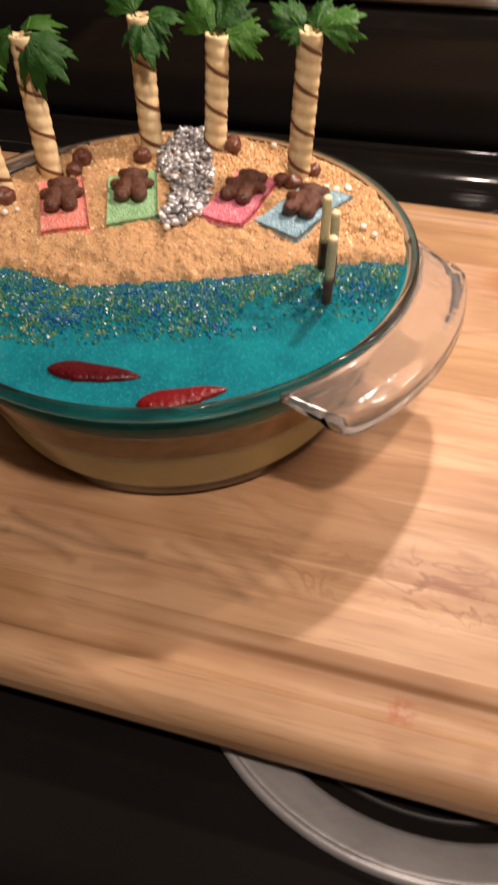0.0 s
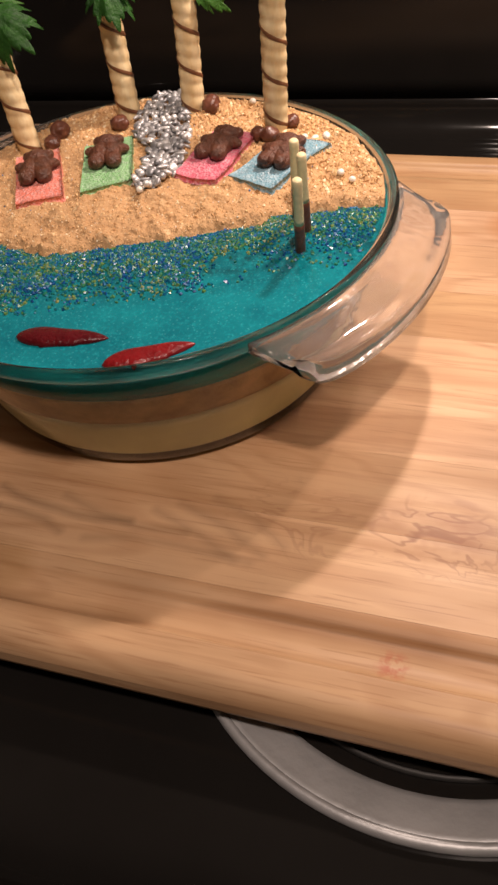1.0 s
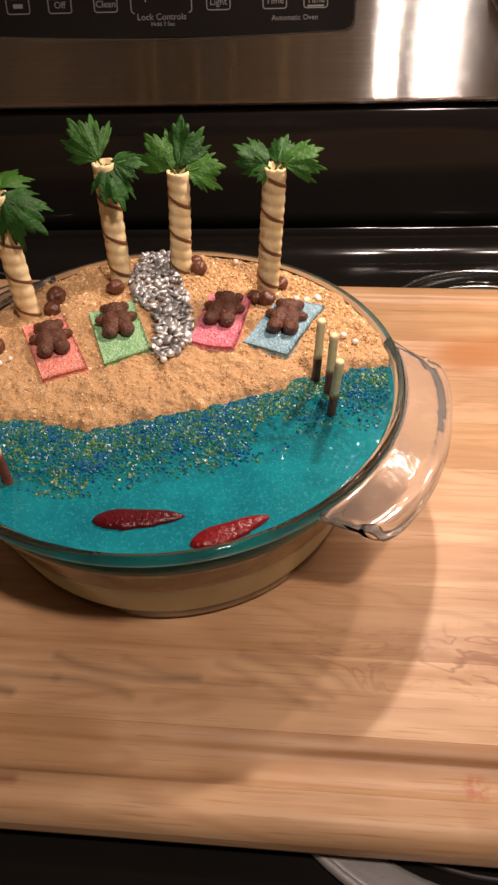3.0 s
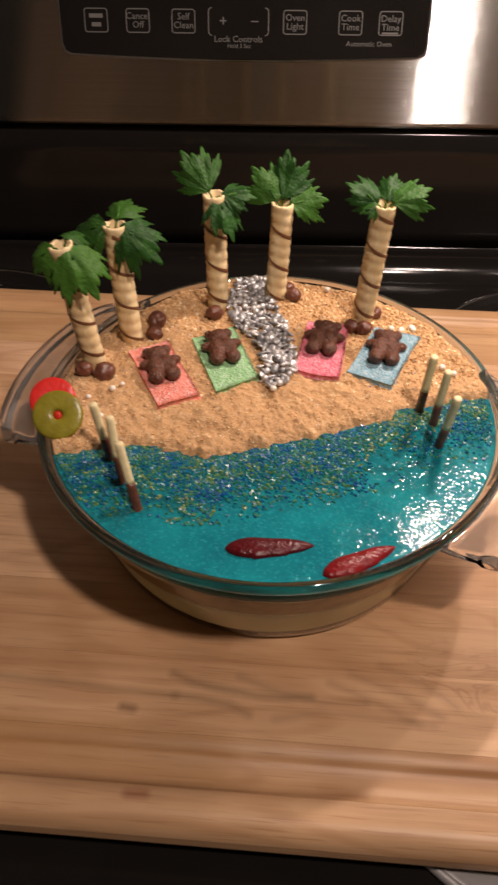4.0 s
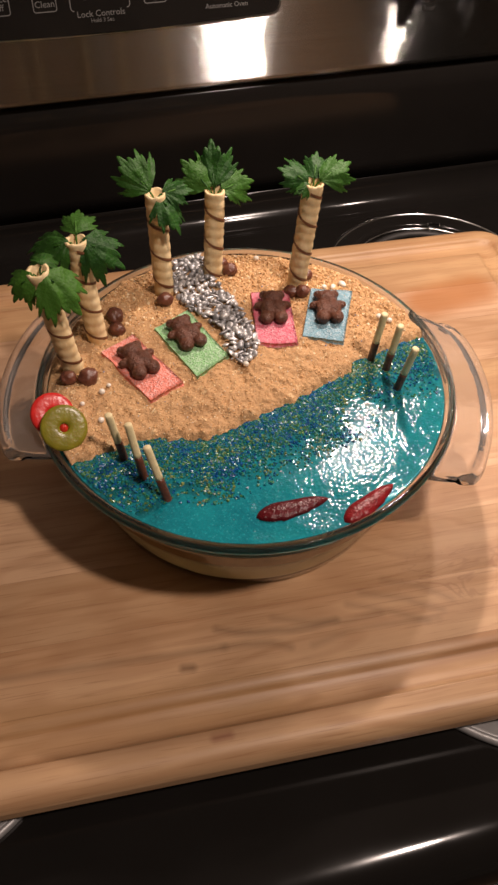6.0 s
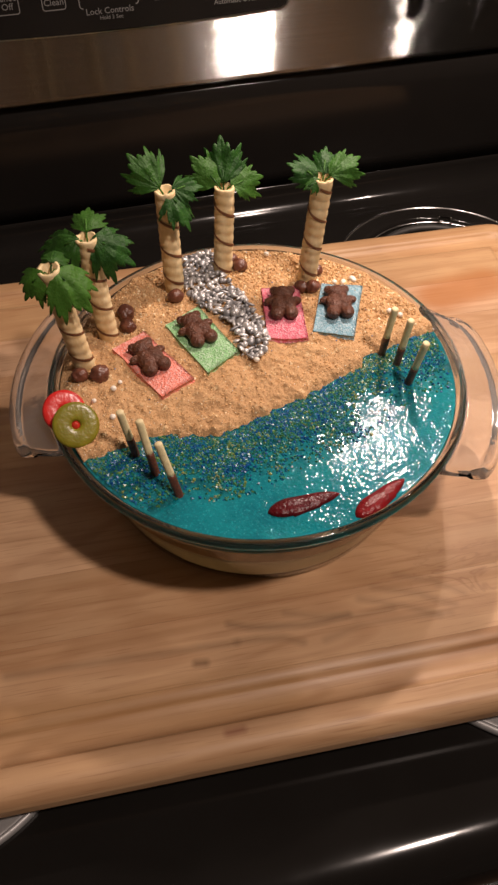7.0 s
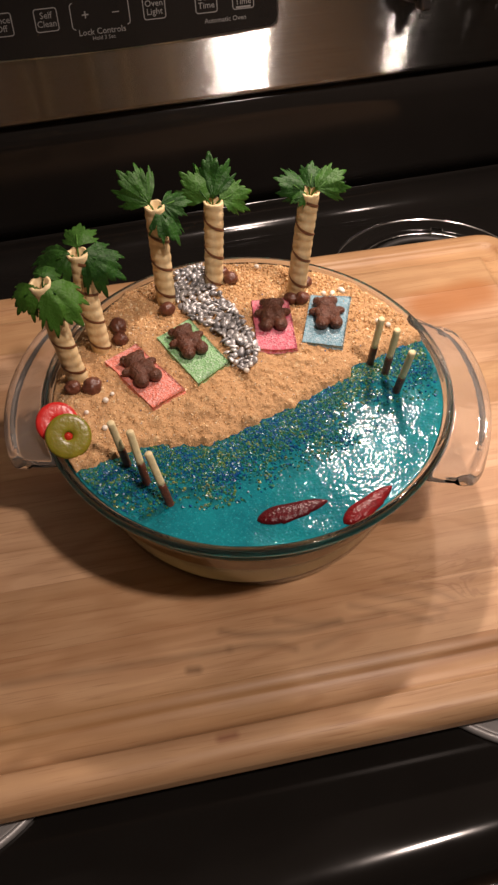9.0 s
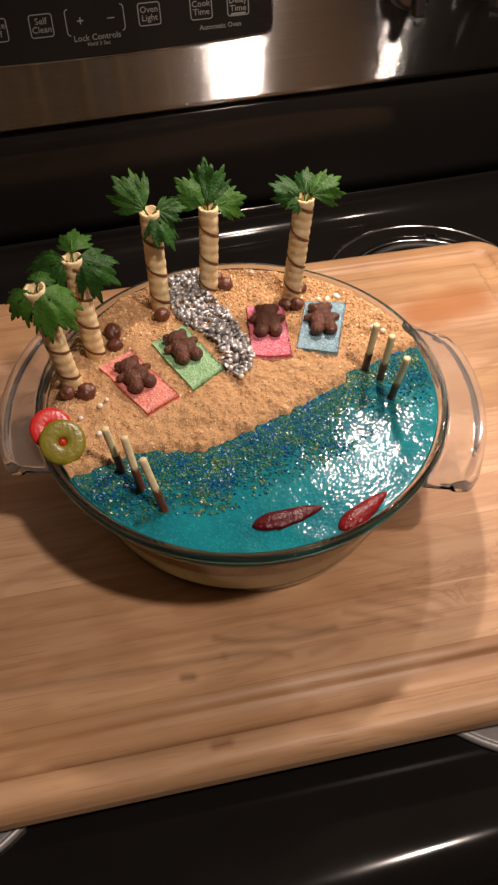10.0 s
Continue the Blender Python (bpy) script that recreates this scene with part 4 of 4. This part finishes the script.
# ---- palm trees: rolled wafers with parsley ----
def leaf_mesh(length, droop, seed):
    """One parsley leaf, base at the origin, pointing along y: deep lobes that point forward, each with small teeth."""
    r_ = random.Random(seed)
    n, cols = 160, 10
    span = radians(r_.uniform(56, 66))
    lobes = [(0.0, 1.0, 0.30)]
    for side in (-1, 1):
        lobes += [(side * r_.uniform(0.38, 0.46), r_.uniform(0.82, 0.94), 0.24), (side * r_.uniform(0.74, 0.86), r_.uniform(0.58, 0.74), 0.22)]
    twist, curl = r_.uniform(-0.4, 0.4), r_.uniform(0.2, 0.6)
    verts, faces = [(0, 0, 0)], []
    for i in range(n + 1):
        th = -span + 2 * span * i / n
        edge = 0.38
        for c, size, half in lobes:
            d = abs(th - c) / half
            if d < 1:
                # each lobe ends in three blunt teeth
                tooth = 0.84 + 0.16 * abs(math.cos(d * math.pi * 1.6)) ** 0.7
                edge = max(edge, size * (0.64 + 0.36 * (1 - d ** 1.3)) * tooth)
        edge *= 1 + 0.05 * noise.noise(Vector((th * 6, seed * 2.3, 0.5)))
        for j in range(1, cols):
            r = edge * length * j / (cols - 1)
            x, y = 1.15 * r * math.sin(th), r * math.cos(th)
            fold = min(abs(th - c) for c, _, _ in lobes)
            z = -droop * (r / length) ** 2 * length * 1.1 + curl * fold * r * 0.55 - 0.9 * x * x / length + twist * x * y / length
            z += 0.06 * length * noise.noise(Vector((x * 170, y * 170, seed * 1.7)))
            verts.append((x, y, z))
    w = cols - 1
    for i in range(n):
        faces.append((0, 1 + i * w, 1 + (i + 1) * w))
        for j in range(w - 1):
            a = 1 + i * w + j
            faces.append((a, a + 1, a + w + 1, a + w))
    return verts, faces


def palm(base, top, leaves, label, seed):
    """leaves: (direction, length, droop, lean of the blade's face)."""
    b, t = Vector(base), Vector(top)
    axis = t - b
    height = axis.length + 0.010
    turn = axis.to_track_quat("Z", "Y").to_matrix().to_4x4()
    m = Matrix.Translation(b - axis.normalized() * 0.010) @ turn
    tree = thing("palm_tree", m, label, "palm tree", "candy palm trees")
    r_ = random.Random(seed)
    R, n, rows = 0.0059, 36, 72
    verts, faces = [], []
    phase = r_.uniform(0, 6.28)
    bend = r_.uniform(-0.0006, 0.0006)
    for j in range(rows + 1):
        z = height * j / rows
        for k in range(n):
            a = tau(k, n)
            turns = z / 0.0066 + a / (2 * math.pi)
            ridge = 0.00055 * (1 - abs((turns % 1.0) * 2 - 1) ** 2.2)
            rag = 0.0011 * noise.noise(Vector((math.cos(a) * 2.2, math.sin(a) * 2.2, seed))) if j == rows else 0
            rr = R + ridge - 0.0002 + 0.00022 * noise.noise(Vector((math.cos(a), math.sin(a), z * 90 + seed)))
            verts.append((rr * math.cos(a) + bend * math.sin(z * 35), rr * math.sin(a), z + rag))
    for k in range(n):
        a = tau(k, n)
        x, y, z = verts[rows * n + k]
        verts.append((0.0046 * math.cos(a), 0.0046 * math.sin(a), z))
    for k in range(n):
        a = tau(k, n)
        verts.append((0.0044 * math.cos(a), 0.0044 * math.sin(a), height - 0.014))
    for j in range(rows + 2):
        faces += [(j * n + k, j * n + (k + 1) % n, (j + 1) * n + (k + 1) % n, (j + 1) * n + k) for k in range(n)]
    faces.append(tuple(range((rows + 2) * n, (rows + 3) * n)))
    trunk = link_mesh("trunk", verts, faces, M_WAFER, tree, "rolled wafer trunk")
    # cocoa stripe winding down the wafer
    pitch, sv, sf = 0.0205, [], []
    steps = int((height - 0.006) / pitch * 40)
    for i in range(steps + 1):
        zc = 0.003 + (height - 0.007) * i / steps
        a = phase - zc / pitch * 2 * math.pi
        wd = 0.00105 * (1 + 0.35 * noise.noise(Vector((i * 0.13, seed, 0))))
        for dz, dr in ((-wd, 0.00002), (-wd * 0.4, 0.00026), (wd * 0.4, 0.00026), (wd, 0.00002)):
            rr = R + 0.00034 + dr
            sv.append((rr * math.cos(a) + bend * math.sin((zc + dz) * 35), rr * math.sin(a), zc + dz))
    for i in range(steps):
        sf += [(i * 4 + q, (i + 1) * 4 + q, (i + 1) * 4 + q + 1, i * 4 + q + 1) for q in range(3)]
    link_mesh("stripe", sv, sf, M_STRIPE, trunk, "dark cocoa stripe")
    inv = m.inverted()
    for i, (d, length, droop, face) in enumerate(leaves):
        d = Vector(d).normalized()
        side = d.cross(Vector(face)).normalized()
        up = side.cross(d).normalized()
        start = t + axis.normalized() * 0.0005 + Vector((d.x, d.y, 0)) * 0.004
        stem0 = t - axis.normalized() * 0.006
        mm = Matrix((side, d, up)).transposed().to_4x4()
        mm.translation = start
        v, f = leaf_mesh(length * 0.82, droop, seed * 10 + i)
        lf = link_mesh("leaf", v, f, M_LEAF, tree, "green parsley leaf")
        lf.matrix_local = inv @ mm
        so = lf.modifiers.new("thickness", "SOLIDIFY")
        so.thickness = 0.00022
        v, f = tube([inv @ stem0, inv @ (stem0.lerp(start, 0.7)), inv @ (start + d * 0.008)], 0.00055, 6)
        link_mesh("stem", v, f, M_LEAF, tree)
    return tree


CAMWARD = (-0.15, -0.65, 0.75)
palm((-0.0975, 0.0262, 0.0815), (-0.1065, 0.0268, 0.1565),
     [((0.62, -0.50, -0.60), 0.036, 0.30, (0.3, -0.60, 0.75)), ((-0.60, -0.25, -0.45), 0.024, 0.4, (-0.3, -0.6, 0.7)), ((0.35, 0.70, 0.10), 0.020, 0.5, (0, -0.5, 0.9))],
     "rolled wafer palm tree with drooping parsley leaves, leaning", 1)
palm((-0.0802, 0.0500, 0.0805), (-0.0838, 0.0530, 0.1535),
     [((0.78, -0.35, -0.45), 0.034, 0.30, (0.2, -0.60, 0.8)), ((0.10, 0.60, 0.40), 0.024, 0.6, CAMWARD), ((-0.85, -0.15, -0.15), 0.034, 0.6, (-0.1, -0.5, 0.85))],
     "rolled wafer palm tree with wet parsley leaves, leaning", 2)
palm((-0.0330, 0.0810, 0.0820), (-0.0340, 0.0845, 0.1550),
     [((-0.56, 0.30, 0.70), 0.033, 0.10, CAMWARD), ((0.42, -0.60, -0.55), 0.030, 0.28, (0.35, -0.60, 0.75)), ((0.92, -0.05, 0.06), 0.023, 0.25, (0.1, -0.5, 0.85))],
     "rolled wafer palm tree with broad parsley leaves", 3)
palm((0.0002, 0.0905, 0.0808), (0.0034, 0.0942, 0.1452),
     [((-0.58, 0.30, 0.66), 0.030, 0.10, CAMWARD), ((0.06, 0.50, 0.85), 0.034, 0.05, CAMWARD), ((0.95, 0.10, 0.08), 0.027, 0.15, CAMWARD)],
     "rolled wafer palm tree with upright dark parsley leaves", 4)
palm((0.0513, 0.0702, 0.0810), (0.0566, 0.0678, 0.1595),
     [((-0.72, 0.05, 0.50), 0.024, 0.25, CAMWARD), ((0.85, 0.10, 0.42), 0.027, 0.25, CAMWARD), ((0.20, 0.50, 0.45), 0.021, 0.2, CAMWARD), ((-0.70, -0.35, -0.10), 0.013, 0.3, CAMWARD)],
     "rolled wafer palm tree with bright green parsley leaves", 5)


# ---- chocolate pebbles at the trees' feet ----
def lump(name, at, size, mat, label, category, group, seed, rough=0.18):
    bm = bmesh.new()
    bmesh.ops.create_icosphere(bm, subdivisions=4, radius=1)
    for w in bm.verts:
        k = 1 + rough * noise.noise(w.co * 1.6 + Vector((seed * 3.7, 0, 0))) + 0.05 * noise.noise(w.co * 5 + Vector((0, seed, 0)))
        w.co = Vector((w.co.x * size[0] * k, w.co.y * size[1] * k, w.co.z * size[2] * k))
    ob = part(name, bm, mat, None)
    ob.matrix_world = pose(at[0], at[1], at[2], 0, 0, seed * 47)
    return tagged(ob, label, category, group)


PEBBLES = [(-0.1015, 0.0152, 0.0045), (-0.0905, 0.0137, 0.0055), (-0.0674, 0.0627, 0.0052), (-0.0679, 0.0525, 0.0044), (-0.0346, 0.0700, 0.0046), (0.0085, 0.0990, 0.0044),
           (0.0113, 0.0885, 0.0048), (0.0450, 0.0600, 0.0040), (0.0515, 0.0570, 0.0044), (0.0596, 0.0735, 0.0036)]
for i, (x, y, r) in enumerate(PEBBLES):
    lump("chocolate_pebble", (x, y, sand_z(x, y) + r * 0.62), (r * 1.12, r, r * 0.92), M_CHOC, "dark chocolate-coated pebble sweet on the crumbs", "candy", "chocolate pebbles", i)

# ---- white sugar pearls ----
PEARLS = [(0.0320, 0.0985, 0.0018), (0.0680, 0.0625, 0.0017), (0.0735, 0.0610, 0.0017), (0.0795, 0.0605, 0.0020), (0.0985, 0.0235, 0.0017), (0.0925, 0.0270, 0.0018), (-0.0845, 0.0015, 0.0018),
          (-0.0880, -0.0185, 0.0017), (-0.0965, -0.0040, 0.0014), (0.0005, 0.0030, 0.0018), (-0.0800, 0.0060, 0.0013)]
for i, (x, y, r) in enumerate(PEARLS):
    lump("sugar_pearl", (x, y, sand_z(x, y) + r * 0.7), (r * (1.5 if i in (2, 3) else 1), r, r * 0.9), M_PEARL, "small white sugar pearl on the crumbs", "candy", "white sugar pearls", i + 30, 0.05)


# ---- cookie-stick posts standing in the gelatin ----
def post(base, top, label, seed):
    b, t = Vector(base), Vector(top)
    axis = (t - b)
    b2 = b - axis.normalized() * 0.006
    h = axis.length + 0.006
    p = thing("cookie_post", Matrix.Translation(b2) @ axis.to_track_quat("Z", "Y").to_matrix().to_4x4(), label, "cookie stick", "cookie posts")
    split = 0.006 + axis.length * 0.40
    r = 0.0021
    def wobble(z, a):
        return r * (1 + 0.05 * noise.noise(Vector((math.cos(a) * 2, math.sin(a) * 2, z * 300 + seed))))
    for nm, z0, z1, k, mat, lab in (("chocolate_end", 0.0, split, 1.08, M_CHOC, "chocolate-dipped lower end"), ("stick", split, h, 1.0, M_CREAM, "cream-coated upper stick")):
        n, rows = 16, 10
        prof_rows = [z0 + (z1 - z0) * j / rows for j in range(rows + 1)]
        verts = [(k * wobble(z, tau(q, n)) * math.cos(tau(q, n)), k * wobble(z, tau(q, n)) * math.sin(tau(q, n)), z) for z in prof_rows for q in range(n)]
        verts += [(0.80 * r * math.cos(tau(q, n)), 0.80 * r * math.sin(tau(q, n)), z1 + 0.0005) for q in range(n)]
        faces = [(j * n + q, j * n + (q + 1) % n, (j + 1) * n + (q + 1) % n, (j + 1) * n + q) for j in range(rows + 1) for q in range(n)]
        faces += [tuple(range(n))[::-1], tuple(range((rows + 1) * n, (rows + 2) * n))]
        link_mesh(nm, verts, faces, mat, p, lab)
    return p


PL = "cream cookie stick with a chocolate end standing in the blue gelatin"
post((0.0775, -0.0020, WATER), (0.0795, -0.0055, 0.1165), PL, 1)
post((0.0836, -0.0120, WATER), (0.0850, -0.0165, 0.1160), PL, 2)
post((0.0845, -0.0285, WATER), (0.0870, -0.0348, 0.1148), PL, 3)
post((-0.0797, -0.0430, WATER), (-0.0845, -0.0412, 0.1120), PL, 4)
post((-0.0715, -0.0585, WATER), (-0.0757, -0.0490, 0.1110), PL, 5)
post((-0.0622, -0.0755, WATER), (-0.0690, -0.0658, 0.1105), PL, 6)


# ---- red gummy fish floating in the gelatin ----
def fish(a, b, width, mat, label, seed):
    a, b = Vector(a), Vector(b)
    d = b - a
    n, rows = 20, 28
    verts, faces = [], []
    for j in range(rows + 1):
        u = j / rows
        w = width * (math.sin(math.pi * min(1, max(0, u)) ** 0.85) ** 0.62) * (1 - 0.25 * u) * (1 + 0.10 * math.sin(9 * u))
        w = max(w, 0.0004)
        hgt = 0.0046 * (w / width) ** 0.8
        for k in range(n):
            c, s = math.cos(tau(k, n)), math.sin(tau(k, n))
            side = w / 2 * c * (1.18 if c > 0 and 0.3 < u < 0.7 else 1.0)
            verts.append((side, (u - 0.5) * d.length, max(-0.0025, hgt * s * 0.7)))
    for j in range(rows):
        faces += [(j * n + k, j * n + (k + 1) % n, (j + 1) * n + (k + 1) % n, (j + 1) * n + k) for k in range(n)]
    faces += [tuple(range(n))[::-1], tuple(range(rows * n, (rows + 1) * n))]
    ob = link_mesh("gummy_fish", verts, faces, mat)
    mid = (a + b) / 2
    ob.matrix_world = pose(mid.x, mid.y, WATER + 0.0002, 0, 0, math.degrees(math.atan2(d.y, d.x)) - 90)
    return tagged(ob, label, "gummy candy", "gummy fish")


fish((-0.0200, -0.0985), (0.0200, -0.0955), 0.0125, gummy("dark_red_gummy", (0.095, 0.006, 0.009)), "dark red gummy fish floating on the blue gelatin", 1)
fish((0.0235, -0.1120), (0.0565, -0.0950), 0.0120, gummy("red_gummy", (0.21, 0.009, 0.011)), "bright red gummy fish by the dish's rim", 2)


# ---- gummy rings leaning on the rim ----
def ring_candy(at, normal, outer, hole, thick, mat, label):
    n, m = 56, 14
    mid, half = (outer + hole) / 2, (outer - hole) / 2
    verts, faces = [], []
    for i in range(n):
        for j in range(m):
            c, s = math.cos(tau(j, m)), math.sin(tau(j, m))
            c = math.copysign(abs(c) ** 0.6, c)
            s = math.copysign(abs(s) ** 0.3, s)
            r = mid + half * c
            verts.append((r * math.cos(tau(i, n)), r * math.sin(tau(i, n)), thick / 2 * s))
    for i in range(n):
        for j in range(m):
            faces.append((i * m + j, ((i + 1) % n) * m + j, ((i + 1) % n) * m + (j + 1) % m, i * m + (j + 1) % m))
    ob = link_mesh("gummy_ring", verts, faces, mat)
    ob.matrix_world = Matrix.Translation(at) @ Vector(normal).to_track_quat("Z", "Y").to_matrix().to_4x4()
    return tagged(ob, label, "gummy candy", "gummy rings")


ring_candy((-0.1135, -0.0105, 0.0875), (0.12, -0.60, 0.80), 0.0120, 0.0026, 0.0040, gummy("red_ring_gummy", (0.66, 0.03, 0.025), 0.2), "red gummy ring leaning on the dish's rim")
olive = ring_candy((-0.1085, -0.0225, 0.0878), (0.10, -0.62, 0.78), 0.0128, 0.0022, 0.0040, gummy("green_ring_gummy", (0.24, 0.21, 0.02), 0.2), "olive green gummy ring with a red centre")
bm = bmesh.new()
bmesh.ops.create_icosphere(bm, subdivisions=3, radius=1, matrix=Matrix.Diagonal((0.0025, 0.0025, 0.0016, 1)))
part("centre", bm, gummy("red_centre", (0.62, 0.04, 0.02)), olive, "small red gummy centre")

# ---- silver sugar path ----
PATH_L = [(0.004, -0.001), (0.013, -0.0055), (0.041, -0.0060), (0.056, -0.0190), (0.073, -0.0280), (0.090, -0.0255), (0.114, -0.0195)]
PATH_R = [(0.004, 0.0035), (0.018, 0.0115), (0.034, 0.0108), (0.064, 0.0060), (0.089, -0.0035), (0.114, -0.0030)]
path = thing("silver_path", pose(-0.005, 0.058, sand_z(-0.005, 0.058)), "winding path of silver sugar balls, discs and rods", "sprinkles")


def solid(kind):
    bm = bmesh.new()
    if kind == "ball":
        bmesh.ops.create_icosphere(bm, subdivisions=2, radius=0.0018)
    elif kind == "disc":
        bmesh.ops.create_icosphere(bm, subdivisions=2, radius=0.0025, matrix=Matrix.Diagonal((1, 1, 0.42, 1)))
    else:
        bmesh.ops.create_icosphere(bm, subdivisions=2, radius=1, matrix=Matrix.Diagonal((0.00095, 0.00095, 0.0034, 1)))
    me = bpy.data.meshes.new("silver_" + kind)
    bm.to_mesh(me)
    bm.free()
    me.materials.append(M_SILVER)
    me.shade_smooth()
    return me


shapes = {k: solid(k) for k in ("ball", "disc", "rod")}
origin = path.matrix_world.translation.copy()
placed = []
tries = 0
while len(placed) < 300 and tries < 30000:
    tries += 1
    y = rng.uniform(0.005, 0.1125)
    l, r = lerp_list(PATH_L, y), lerp_list(PATH_R, y)
    x = rng.uniform(l, r) + rng.gauss(0, 0.0008)
    if not in_dish(x, y, 0.1135):
        continue
    near = sum(1 for p in placed if (p[0] - x) ** 2 + (p[1] - y) ** 2 < 0.0030 ** 2)
    if near > 1:
        continue
    z = sand_z(x, y) + 0.0012 + 0.0018 * near
    placed.append((x, y, z))
    kind = rng.choices(("ball", "disc", "rod"), (0.34, 0.40, 0.26))[0]
    ob = new("silver_" + kind, shapes[kind])
    ob.parent = path
    tilt = (90 + rng.uniform(-15, 15), 0, rng.uniform(0, 360)) if kind == "rod" else (rng.uniform(-50, 50), rng.uniform(-50, 50), rng.uniform(0, 360))
    ob.matrix_local = pose(x - origin.x, y - origin.y, z - origin.z, *tilt)
